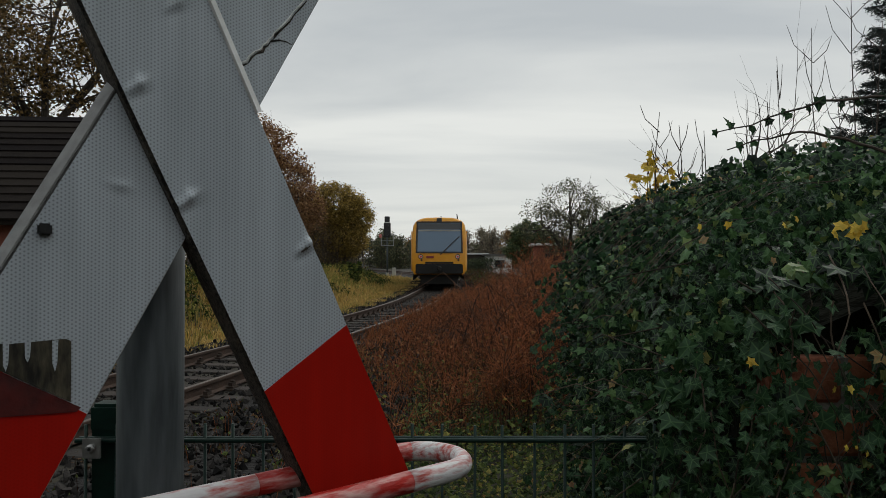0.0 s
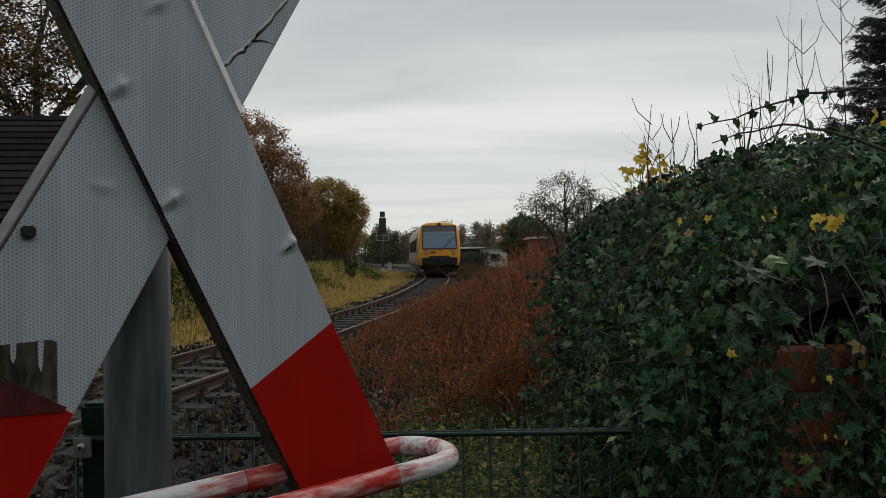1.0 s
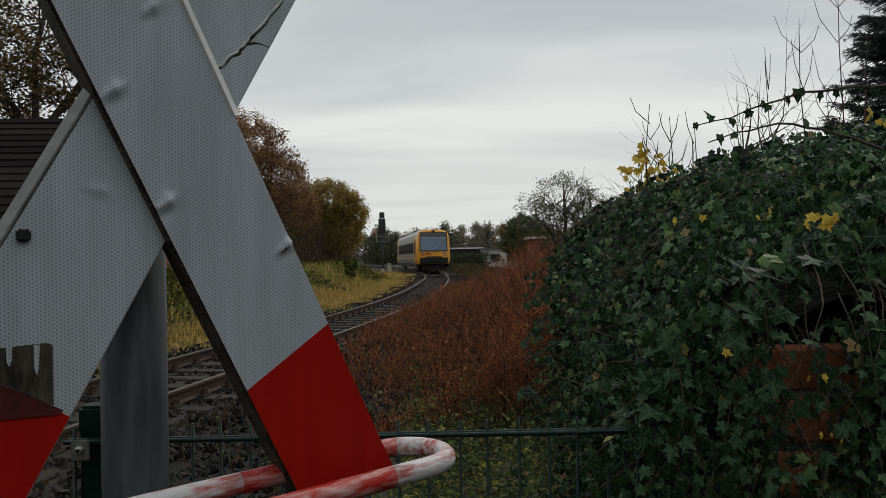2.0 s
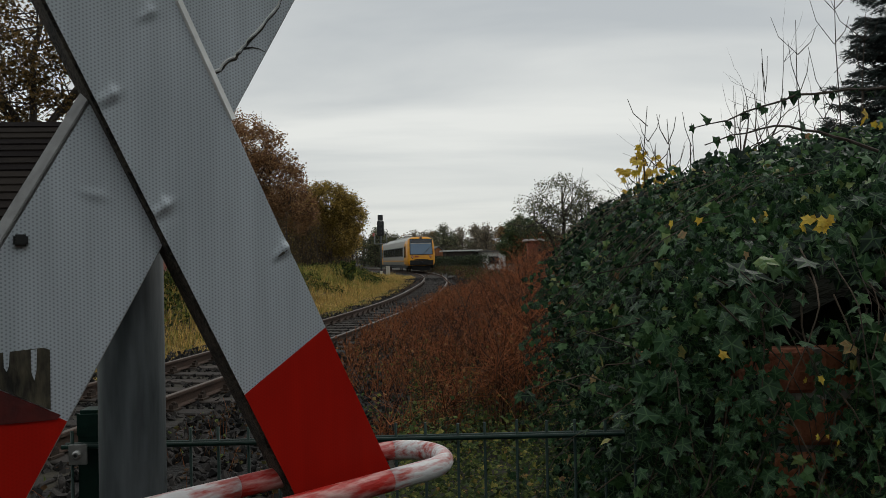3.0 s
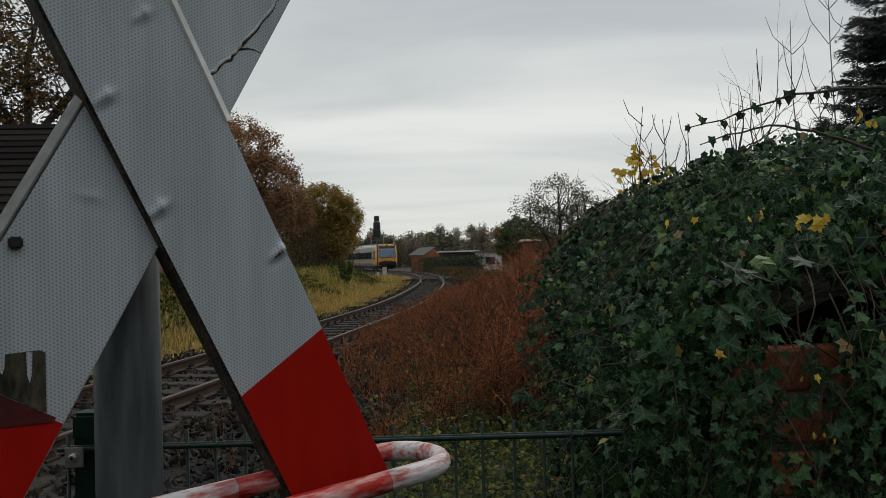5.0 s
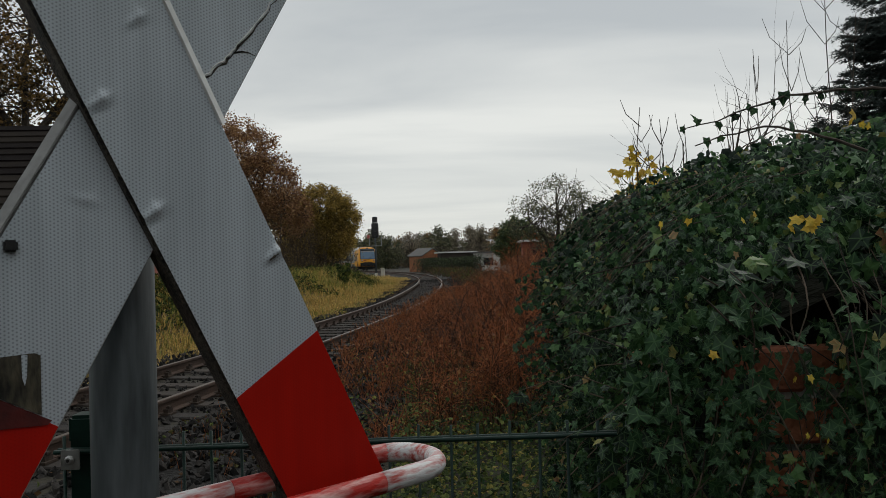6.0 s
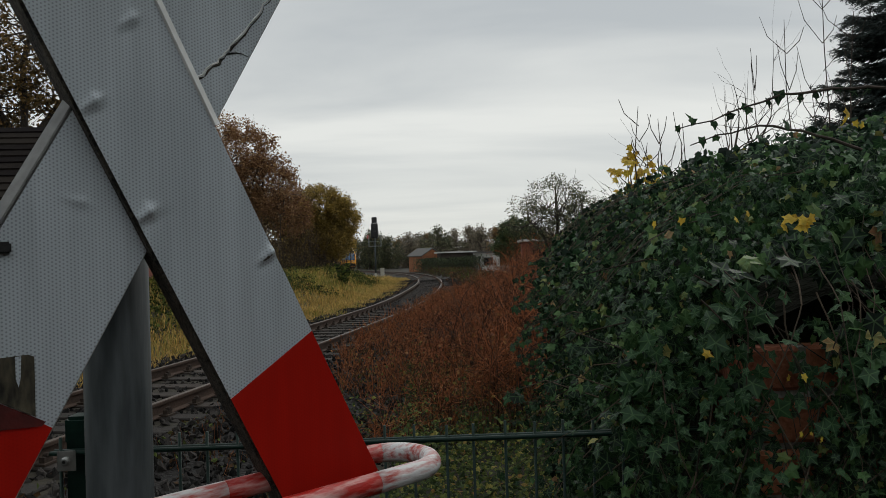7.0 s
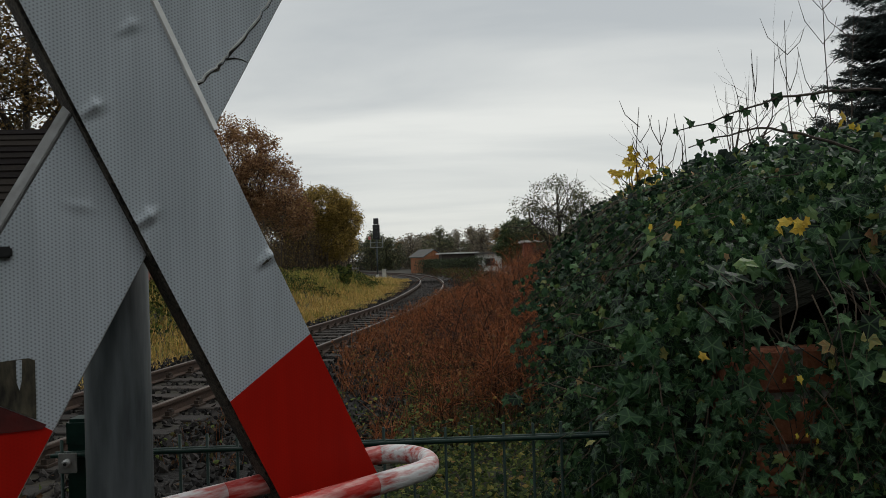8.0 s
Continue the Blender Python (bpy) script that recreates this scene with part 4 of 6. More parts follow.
# ---------------------------------------------------------------- plants
IVY_OUT = [(0, 1.0), (0.27, 0.52), (0.60, 0.44), (0.44, 0.11), (0.45, -0.24), (0, -0.12), (-0.45, -0.24), (-0.44, 0.11), (-0.60, 0.44), (-0.27, 0.52)]
IVY_RIB = [1, 1, 0, 1, 0, 1, 0, 1, 0, 1, 0]
IVY_FAR = [(0, 1.0), (0.25, 0.50), (0.58, 0.42), (0.44, -0.18), (-0.44, -0.18), (-0.58, 0.42), (-0.25, 0.50)]
MAPLE_OUT = [(0, 1.0), (0.14, 0.58), (0.40, 0.72), (0.34, 0.42), (0.75, 0.40), (0.45, 0.12), (0.50, -0.12), (0.10, -0.08), (0, -0.2), (-0.10, -0.08), (-0.50, -0.12), (-0.45, 0.12), (-0.75, 0.40), (-0.34, 0.42), (-0.40, 0.72), (-0.14, 0.58)]


def basis(nrm, tip):
    n = nrm.normalized()
    t = tip - n * tip.dot(n)
    if t.length < 1e-4:
        t = n.orthogonal()
    t.normalize()
    return t.cross(n), t, n


def lobed(p, nrm, tip, size, rng, out=IVY_OUT):
    """A cupped, lobed leaf of about that width, fanned from a raised middle."""
    u, t, n = basis(nrm, tip)
    k = size / 1.24
    vs = [p + t * (0.2 * k)]
    bend = rng.uniform(0.1, 0.45)
    wide, long, skew = rng.uniform(0.62, 1.08), rng.uniform(0.75, 1.15), rng.uniform(-0.22, 0.22)
    for x, y in out:
        x, y = (x + skew * y) * wide * rng.uniform(0.85, 1.12), y * long * rng.uniform(0.88, 1.1)
        vs.append(p + (u * x + t * y - n * (bend * (abs(x) ** 1.4) + 0.22 * max(0, y) ** 2 - 0.10 * rng.random())) * k)
    m = len(out)
    return vs, [(0, 1 + i, 1 + (i + 1) % m) for i in range(m)]


def blade_leaf(p, nrm, tip, size, rng):
    """A small pointed leaf folded along its middle."""
    u, t, n = basis(nrm, tip)
    w = size * rng.uniform(0.28, 0.42)
    f = rng.uniform(0.05, 0.25) * size
    return [p, p + t * size * 0.5 + u * w - n * f, p + t * size, p + t * size * 0.5 - u * w - n * f], [(0, 1, 2), (0, 2, 3)]


def rand_dir(rng):
    z = rng.uniform(-1, 1)
    a = rng.uniform(0, 2 * math.pi)
    r = math.sqrt(1 - z * z)
    return Vector((r * math.cos(a), r * math.sin(a), z))


def grow(rng, wood, tips, p, d, length, rad, level, spread, lift, seg=4, kids=3, sides=5):
    """A limb that forks; its outer points are gathered in tips."""
    pts, rr = [p.copy()], [rad]
    q, dd = p.copy(), d.copy()
    for i in range(seg):
        dd = (dd + rand_dir(rng) * 0.22 + Vector((0, 0, lift))).normalized()
        q = q + dd * (length / seg)
        pts.append(q.copy())
        rr.append(rad * (1 - 0.62 * (i + 1) / seg))
    wood.tube(pts, rr, max(3, sides), cap=False)
    if level == 0:
        tips.extend(pts[1:])
        return
    if level == 1:
        tips.extend(pts[2:])
    for k in range(kids):
        i = rng.randint(max(1, seg // 2), seg)
        nd = (dd + rand_dir(rng) * spread).normalized()
        grow(rng, wood, tips, pts[i], nd, length * rng.uniform(0.55, 0.82), rr[i] * 0.72, level - 1, spread, lift, seg, kids, sides - 1)


def build_tree(name, label, x, y, h, trunk_r, mat, seed, leaves, size, crown=0.35, levels=3, spread=0.75, lift=0.05, kids=4, fork=0.3, cluster=0.5, wood_mat="bark", trunks=1, z=None):
    rng = random.Random(seed)
    t = thing(name, label, "tree" if "tree" in name else "shrub", pose(x, y, ground_z(x, y) - 0.05 if z is None else z))
    wood, tips = Shape(), []
    for k in range(trunks):
        lean = rand_dir(rng) * (0.06 if trunks == 1 else 0.35)
        top = Vector((lean.x * h, lean.y * h, h * fork))
        mid = top * 0.5 + Vector((rng.uniform(-0.1, 0.1), rng.uniform(-0.1, 0.1), 0))
        wood.tube([(0, 0, -0.1), (0, 0, 0.1), mid, top], [trunk_r * 1.35, trunk_r * 1.1, trunk_r * 0.95, trunk_r * 0.8], 9, cap=False)
        grow(rng, wood, tips, top, Vector((lean.x, lean.y, 1)).normalized(), h * 0.42, trunk_r * 0.7, levels, spread, lift, 4, kids, 6)
        for j in range(kids + 1):
            a = rng.uniform(0, 6.28)
            nd = Vector((math.cos(a) * crown * 2.2, math.sin(a) * crown * 2.2, rng.uniform(0.35, 1.0))).normalized()
            grow(rng, wood, tips, top * rng.uniform(0.65, 1), nd, h * rng.uniform(0.28, 0.42), trunk_r * 0.5, levels - 1, spread, lift, 4, kids, 5)
    part("trunk", wood, M[wood_mat], t, "forked dark trunk and limbs", fix=False)
    if leaves:
        cr = Shape()
        for i in range(leaves):
            p = rng.choice(tips) + rand_dir(rng) * cluster * rng.random() ** 0.7
            d = rand_dir(rng)
            vs, fs = blade_leaf(p, Vector((d.x, d.y, abs(d.z) + 0.3)), rand_dir(rng) + Vector((0, 0, -0.5)), size * rng.uniform(0.6, 1.3), rng)
            cr.add(vs, fs)
        part("crown", cr, M[mat], t, "uneven crown of small leaves", fix=False, kind="stuff")
    return t


def build_conifer(x, y, h, seed):
    rng = random.Random(seed)
    t = thing("conifer_tree", "tall dark blue-green spruce with drooping boughs", "tree", pose(x, y, -0.1))
    w, nd = Shape(), Shape()
    w.tube([(0, 0, 0), (0, 0, h * 0.5), (0, 0, h)], [h * 0.018, h * 0.011, 0.01], 8, cap=False)
    z = h * 0.12
    while z < h * 0.99:
        k = 1 - z / h
        for i in range(12):
            a = rng.uniform(0, 6.283)
            L = (0.31 * h * k + 0.03) * rng.uniform(0.66, 1.0)
            d = Vector((math.cos(a), math.sin(a), 0))
            side = d.cross(Vector((0, 0, 1)))

            def on(u):
                return Vector((0, 0, z)) + d * (L * u) + Vector((0, 0, L * (-0.34 * u + 0.36 * u ** 2.6)))
            w.tube([on(u) for u in (0, 0.25, 0.5, 0.75, 1)], [0.03 * k + 0.008, 0.02 * k + 0.006, 0.012 * k + 0.004, 0.006, 0.003], 4, cap=False)
            for j in range(int(14 + 30 * L)):
                u = rng.uniform(0.1, 1)
                p = on(u)
                tip = (d * 0.8 + side * rng.choice((-1, 1)) * rng.uniform(0.2, 0.9) + Vector((0, 0, rng.uniform(-0.55, 0.05)))).normalized()
                q = p + tip * rng.uniform(0.12, 0.42) * (1.15 - 0.55 * u)
                nd.tube([p, q], [0.006, 0.002], 3, cap=False)
                for m in range(13):
                    nv = p.lerp(q, rng.random())
                    dr = (tip * 0.9 + rand_dir(rng)).normalized()
                    e = nv + dr * rng.uniform(0.05, 0.10)
                    o = dr.orthogonal().normalized() * 0.012
                    nd.add([nv - o, nv + o, e], [(0, 1, 2)])
        z += 0.018 * h
    part("trunk", w, M["bark"], t, fix=False)
    part("needles", nd, M["needle"], t, "drooping boughs of dark needles", fix=False, kind="stuff")


def build_crown_tree(name, label, x, y, blobs, mat, seed, leaves, size, trunk_r, gaps=0.0, clump=0.35, per=26):
    """A broad tree: a trunk, limbs to each mass of its crown, and leaf clumps on and in the masses. blobs: centre (x, y, z) from the foot, and radii."""
    rng = random.Random(seed)
    z0 = ground_z(x, y)
    t = thing(name, label, "tree", pose(x, y, z0 - 0.05))
    wood, cr = Shape(), Shape()
    low = min(b[2] - b[5] for b in blobs)
    fork = Vector((0, 0, max(0.8, low * 0.9)))
    wood.tube([(0, 0, -0.1), (0.02, 0, 0.15), (0.06, 0.03, fork.z * 0.6), fork], [trunk_r * 1.4, trunk_r * 1.1, trunk_r, trunk_r * 0.9], 10, cap=False)
    total = sum(b[3] * b[5] for b in blobs)
    for bx, by, bz, rx, ry, rz in blobs:
        c = Vector((bx, by, bz))
        mid = fork.lerp(c, 0.55) + rand_dir(rng) * 0.15 * rx
        wood.tube([fork, mid, c, c + Vector((0, 0, rz * 0.6))], [trunk_r * 0.6, trunk_r * 0.42, trunk_r * 0.28, trunk_r * 0.08], 6, cap=False)
        for i in range(18):
            d = rand_dir(rng)
            e = c + Vector((d.x * rx, d.y * ry, d.z * rz)) * rng.uniform(0.8, 1.05)
            st = mid.lerp(c, rng.random())
            m = st.lerp(e, 0.5) + rand_dir(rng) * 0.15 * rx
            wood.tube([st, m, e], [trunk_r * 0.16, trunk_r * 0.10, trunk_r * 0.03], 4, cap=False)
            for k in range(3):
                f = e + rand_dir(rng) * 0.35 * rx
                wood.tube([m.lerp(e, rng.random()), f], [trunk_r * 0.06, trunk_r * 0.02], 3, cap=False)
        n = int(leaves * rx * rz / total / per)
        for i in range(n):
            d = rand_dir(rng)
            q = c + Vector((d.x * rx, d.y * ry, d.z * rz)) * (rng.uniform(0.35, 1.0) ** 0.5) * (1 + 0.22 * hum(d.x, d.y, d.z + seed, 2.2))
            if hum(q.x, q.y, q.z + seed, 1.6 / max(rx, 0.5) * 1.6) < -0.35 + gaps:
                continue
            for k in range(per):
                p = q + rand_dir(rng) * clump * rng.random() ** 0.6
                n2 = rand_dir(rng)
                vs, fs = blade_leaf(p, Vector((n2.x, n2.y, abs(n2.z) + 0.3)), rand_dir(rng) + Vector((0, 0, -0.5)), size * rng.uniform(0.6, 1.3), rng)
                cr.add(vs, fs)
    part("trunk", wood, M["bark"], t, "dark forked trunk and limbs", fix=False)
    part("crown", cr, M[mat], t, "uneven crown of small leaves", fix=False, kind="stuff")


def build_sapling(name, label, x, y, shoots, seed, mat=None, leaves=0, zone=(0, 9), rad=0.012, twigs=7, low=0.45, lw=0.11):
    """Upright shoots, each given as (dx, dy, height), with paired side twigs that rise steeply; leaves only within the zone of heights."""
    rng = random.Random(seed)
    t = thing(name, label, "sapling", pose(x, y, ground_z(x, y) - 0.02))
    w, lv = Shape(), Shape()
    for dx, dy, h in shoots:
        top = Vector((dx, dy, h))
        base = Vector((dx * 0.3, dy * 0.3, 0))
        pts = [base.lerp(top, u) + Vector((rng.gauss(0, 0.022), rng.gauss(0, 0.02), 0)) * (0 < u < 1) for u in (0, 0.25, 0.5, 0.7, 0.85, 1)]
        w.tube(pts, [rad * f for f in (1.3, 1.05, 0.85, 0.65, 0.5, 0.28)], 6, cap=True)
        for j in range(twigs):
            u = low + (0.97 - low) * (j + rng.random() * 0.6) / twigs
            k = min(4, int(u * 5))
            p = base.lerp(top, u)
            a = rng.uniform(0, 6.283)
            for side in (-1, 1):
                if rng.random() < 0.2:
                    continue
                o = Vector((math.cos(a) * side, math.sin(a) * side * 0.6, 0.95)).normalized()
                L = h * rng.uniform(0.04, 0.11) * (1.35 - 0.75 * u)
                q = p + o * L
                e = q + Vector((o.x * 0.5, o.y * 0.5, 1)).normalized() * L * 0.8
                w.tube([p, q, e], [rad * 0.5, rad * 0.4, rad * 0.25], 4, cap=False)
                for m in range(leaves):
                    r = p.lerp(e, rng.uniform(0.3, 1.15)) + rand_dir(rng) * 0.045
                    if zone[0] < r.z < zone[1]:
                        vs, fs = lobed(r, Vector((rng.gauss(0, 0.6), -1, rng.gauss(0.2, 0.5))), Vector((rng.gauss(0, 0.7), rng.gauss(0, 0.3), -1)), lw * rng.uniform(0.7, 1.25), rng, MAPLE_OUT)
                        lv.add(vs, fs)
    part("stem", w, M["twig"], t, fix=False)
    if lv.f:
        part("foliage", lv, M[mat], t, "remaining lobed leaves", fix=False, kind="stuff")


# ---- dry cane thicket beside the track
def cane_left(y):
    """The thicket's edge towards the track."""
    c = CX + math.sqrt(RADIUS ** 2 - (y - CY) ** 2)
    if y < 13:
        return -0.38 - 0.10 * (y - 7)
    return max(-0.85 + 0.04 * (y - 13), c + 1.55)


def build_canes():
    """Stools of dry canes: dark upright stems from one root, twiggy and red-brown above."""
    rng = random.Random(21)
    st, tw, lv = Shape(), Shape(), Shape()
    n = 0
    while n < 190:
        y = 6.5 + 27 * rng.random() ** 1.5
        xl = cane_left(y)
        x0 = rng.uniform(xl - 0.1, 0.21 * y + 0.9)
        edge = smoothstep(0.0, 1.1, x0 - xl)
        if rng.random() > 0.35 + 0.65 * edge:
            continue
        n += 1
        tall = min(1.66, 0.30 + 0.56 * (x0 - xl)) * (1 + 0.18 * hum(x0, y, 9, 0.7))
        for c in range(rng.randint(6, 13)):
            x, yy = x0 + rng.gauss(0, 0.13), y + rng.gauss(0, 0.13)
            h = tall * rng.uniform(0.6, 1.1)
            lean = Vector(((x - x0) * 1.1 + rng.gauss(0, 0.10), (yy - y) * 1.1 + rng.gauss(0, 0.10), 1)).normalized()
            p0 = Vector((x, yy, ground_z(x, yy) - 0.03))
            bow = rand_dir(rng) * 0.14 * h

            def on(u):
                return p0 + lean * h * u + bow * u * u
            r = rng.uniform(0.0035, 0.0085)
            st.tube([on(u) for u in (0, 0.3, 0.6, 0.85, 1)], [r, r * 0.9, r * 0.7, r * 0.45, r * 0.2], 4, cap=False)
            for j in range(rng.randint(9, 17)):
                u = 0.34 + 0.66 * rng.random() ** 0.65
                p = on(u)
                d = (rand_dir(rng) + Vector((0, 0, 0.75))).normalized()
                L = rng.uniform(0.10, 0.42) * (1.2 - 0.6 * u) * (0.4 + 0.6 * min(1, h))
                q = p + d * L
                e = q + (d + rand_dir(rng) * 0.9).normalized() * L * 0.6
                g = q + (d + rand_dir(rng) * 1.1).normalized() * L * 0.5
                tw.tube([p, q, e], [r * 0.5, r * 0.36, r * 0.16], 3, cap=False)
                tw.tube([q, g], [r * 0.3, r * 0.14], 3, cap=False)
                if rng.random() < 0.22:
                    for m in range(rng.randint(1, 3)):
                        vs, fs = blade_leaf(q.lerp(e, rng.random()), rand_dir(rng), rand_dir(rng) + Vector((0, 0, -0.6)), rng.uniform(0.022, 0.060), rng)
                        lv.add(vs, fs)
    # single upright stems in front
    for i in range(620):
        y = 6.3 + 6.5 * rng.random() ** 1.2
        xl = cane_left(max(y, 6.6))
        x = rng.uniform(xl - 0.25, 0.21 * y + 0.9)
        if hum(x, y, 5, 1.4) < -0.1:
            continue
        h = min(1.35, 0.40 + 0.50 * max(0, x - xl)) * rng.uniform(0.6, 1.1)
        p0 = Vector((x, y, ground_z(x, y) - 0.03))
        top = p0 + Vector((rng.gauss(0, 0.13) * h, rng.gauss(0, 0.13) * h, h))
        mid = p0.lerp(top, 0.55) + rand_dir(rng) * 0.05
        r = rng.uniform(0.003, 0.007)
        st.tube([p0, mid, top], [r, r * 0.8, r * 0.3], 4, cap=False)
        for k in range(rng.randint(2, 6)):
            q = mid.lerp(top, rng.random())
            tw.tube([q, q + (rand_dir(rng) + Vector((0, 0, 0.8))).normalized() * rng.uniform(0.08, 0.3)], [r * 0.5, r * 0.2], 3, cap=False)
    # a few long arching brambles through the mass
    for i in range(26):
        y = 5.5 + 7 * rng.random()
        x = cane_left(max(y, 6.6)) + rng.uniform(0.6, 2.2)
        a = Vector((x, y, 0))
        sx = rng.choice((-1, 1)) * rng.uniform(0.5, 1.3)
        h = rng.uniform(0.9, 1.6)
        pts = [a + Vector((sx * u, 0.2 * u, h * math.sin(min(1, u * 1.15) * 2.2))) for u in (0, 0.2, 0.4, 0.6, 0.8, 1)]
        st.tube(pts, [0.006, 0.006, 0.005, 0.0045, 0.0035, 0.002], 5, cap=False)
    # low scattered sprigs between the thicket and the rails
    for i in range(900):
        y = 9 + 24 * rng.random()
        x = cane_left(y) - rng.uniform(-0.4, 0.75)
        p = Vector((x, y, ground_z(x, y)))
        for k in range(rng.randint(2, 5)):
            d = (rand_dir(rng) * 0.6 + Vector((0, 0, 1))).normalized()
            e = p + d * rng.uniform(0.12, 0.50)
            tw.tube([p, p.lerp(e, 0.5) + rand_dir(rng) * 0.03, e], [0.004, 0.003, 0.0015], 3, cap=False)
            for m in range(3):
                vs, fs = blade_leaf(p.lerp(e, rng.uniform(0.4, 1)), rand_dir(rng), rand_dir(rng), rng.uniform(0.02, 0.05), rng)
                lv.add(vs, fs)
    t = thing("cane_thicket", "dense thicket of dry red-brown canes beside the track", "thicket", kind="stuff")
    part("canes", st, M["cane_stem"], t, "dark upright dead stems", fix=False, kind="stuff")
    part("twigs", tw, M["cane"], t, "red-brown side twigs", fix=False, kind="stuff")
    part("withered_leaves", lv, M["cane_leaf"], t, fix=False, kind="stuff")


def build_weeds():
    rng = random.Random(31)
    lv, st = Shape(), Shape()
    for i in range(62000):
        y = 1.7 + 10.5 * rng.random() ** 1.15
        x = rng.uniform(-0.9 - 0.05 * y, 0.9 + 0.25 * y)
        if hum(x, y, 2, 1.6) < -0.34:
            continue
        if x < -0.4 and (rng.random() < 0.75 or hum(x, y, 2, 0.9) < 0.05):
            continue
        p = Vector((x, y, ground_z(x, y) + abs(rng.gauss(0, 0.15)) * (1 + 0.9 * hum(x, y, 6, 1.1)) + 0.01))
        vs, fs = (lobed if rng.random() < 0.5 else blade_leaf)(p, Vector((rng.gauss(0, 0.5), rng.gauss(-0.4, 0.5), 1)), rand_dir(rng), rng.uniform(0.02, 0.055), rng)
        lv.add(vs, fs)
    t = thing("low_weeds", "low green and yellowing weeds behind the fence", "weeds", kind="stuff")
    part("leaves", lv, M["weed"], t, fix=False, kind="stuff")


def build_grass():
    """Straw-coloured tufts along the ballast, greener growth higher up the bank."""
    rng = random.Random(41)
    dry, green = Shape(), Shape()
    for i in range(21000):
        s = -40 + 58 * rng.random() ** 0.9
        d = -1.5 - 8.8 * rng.random() ** 1.25
        p = track(s, d)
        if p.y < 6.5:
            continue
        z = ground_z(p.x, p.y)
        up = smoothstep(2.8, 5.0, -d) * 0.62 + 0.80 * hum(p.x, p.y, 21, 0.45) + 0.35 * hum(p.x, p.y, 22, 1.6)
        g = green if rng.random() < up else dry
        tall = rng.uniform(0.18, 0.50) * (1 + 0.8 * hum(p.x, p.y, 1, 0.7)) * (0.35 + 0.65 * smoothstep(1.6, 3.2, -d))
        lie = rng.uniform(0, 6.283)
        for k in range(6):
            a = lie + rng.gauss(0, 1.0)
            o = Vector((p.x + rng.gauss(0, 0.07), p.y + rng.gauss(0, 0.07), z - 0.02))
            dr = Vector((math.cos(a), math.sin(a), 0))
            sd = Vector((-dr.y, dr.x, 0)) * rng.uniform(0.006, 0.014)
            h = tall * rng.uniform(0.5, 1.15)
            b = rng.uniform(0.2, 1.0) * h
            m = o + Vector((0, 0, h * 0.62)) + dr * b * 0.35
            e = o + Vector((0, 0, h * rng.uniform(0.6, 0.95))) + dr * b
            g.add([o - sd, o + sd, m + sd * 0.7, m - sd * 0.7, e], [(0, 1, 2, 3), (3, 2, 4)])
    t = thing("grass", "tall dry yellow and green grass on the bank", "grass", kind="stuff")
    part("dry_blades", dry, M["grass"], t, "straw-yellow withered blades", fix=False, kind="stuff")
    part("green_blades", green, M["green_grass"], t, "dull green blades", fix=False, kind="stuff")


def build_bank_weeds():
    """Leafy green clumps among the dry grass of the bank."""
    rng = random.Random(43)
    lv = Shape()
    for i in range(800):
        s = -38 + 50 * rng.random()
        d = -3.6 - 6.5 * rng.random()
        p = track(s, d)
        if p.y < 7 or hum(p.x, p.y, 8, 0.35) < -0.1:
            continue
        r, h = rng.uniform(0.25, 0.7), rng.uniform(0.2, 0.65)
        for k in range(90):
            a = rng.uniform(0, 6.283)
            q = rng.random() ** 0.6
            o = Vector((p.x + r * q * math.cos(a), p.y + r * q * math.sin(a), ground_z(p.x, p.y) + h * rng.random() * (1.1 - 0.6 * q)))
            vs, fs = blade_leaf(o, rand_dir(rng), rand_dir(rng) + Vector((0, 0, 0.6)), rng.uniform(0.05, 0.13), rng)
            lv.add(vs, fs)
    t = thing("bank_weeds", "green weeds among the dry grass of the bank", "weeds", kind="stuff")
    part("foliage", lv, M["weed"], t, fix=False, kind="stuff")


def build_shoulder_weeds():
    """Withered stalks and leaves that creep from the thicket over the ballast."""
    rng = random.Random(47)
    w, lv = Shape(), Shape()
    for i in range(900):
        s = -42 + 34 * rng.random() ** 1.2
        d = 1.15 + 2.3 * rng.random() ** 0.7
        p = track(s, d)
        if p.y < 4.5 or hum(p.x, p.y, 3, 0.9) < -0.05:
            continue
        z = ground_z(p.x, p.y) + 0.02
        h = rng.uniform(0.12, 0.45) * smoothstep(0.9, 2.4, d)
        q = Vector((p.x + rng.gauss(0, 0.08), p.y + rng.gauss(0, 0.08), z + h))
        w.tube([(p.x, p.y, z - 0.05), q], [0.003, 0.0015], 3, cap=False)
        for k in range(9):
            o = Vector((p.x, p.y, z)).lerp(q, rng.random()) + rand_dir(rng) * 0.08
            o.z = max(o.z, z)
            vs, fs = blade_leaf(o, rand_dir(rng) + Vector((0, 0, 0.7)), rand_dir(rng), rng.uniform(0.02, 0.06), rng)
            lv.add(vs, fs)
    t = thing("shoulder_weeds", "withered brown weeds creeping over the ballast", "weeds", kind="stuff")
    part("stalks", w, M["cane"], t, fix=False, kind="stuff")
    part("foliage", lv, M["shoulder"], t, fix=False, kind="stuff")


# ---- ivy over the garden wall
def ivy_top(x, y):
    return 1.665 + 0.225 * (x - 0.26) + 0.08 * (y - 1.15) + 0.05 * hum(x, y, 4, 2.2) + 0.04 * hum(x, y, 8, 6.0) - 0.35 * smoothstep(3.3, 4.6, y)


def ivy_left(y):
    return 0.27 + 0.04 * (y - 1.15) + 0.035 * (y - 1.15) ** 2


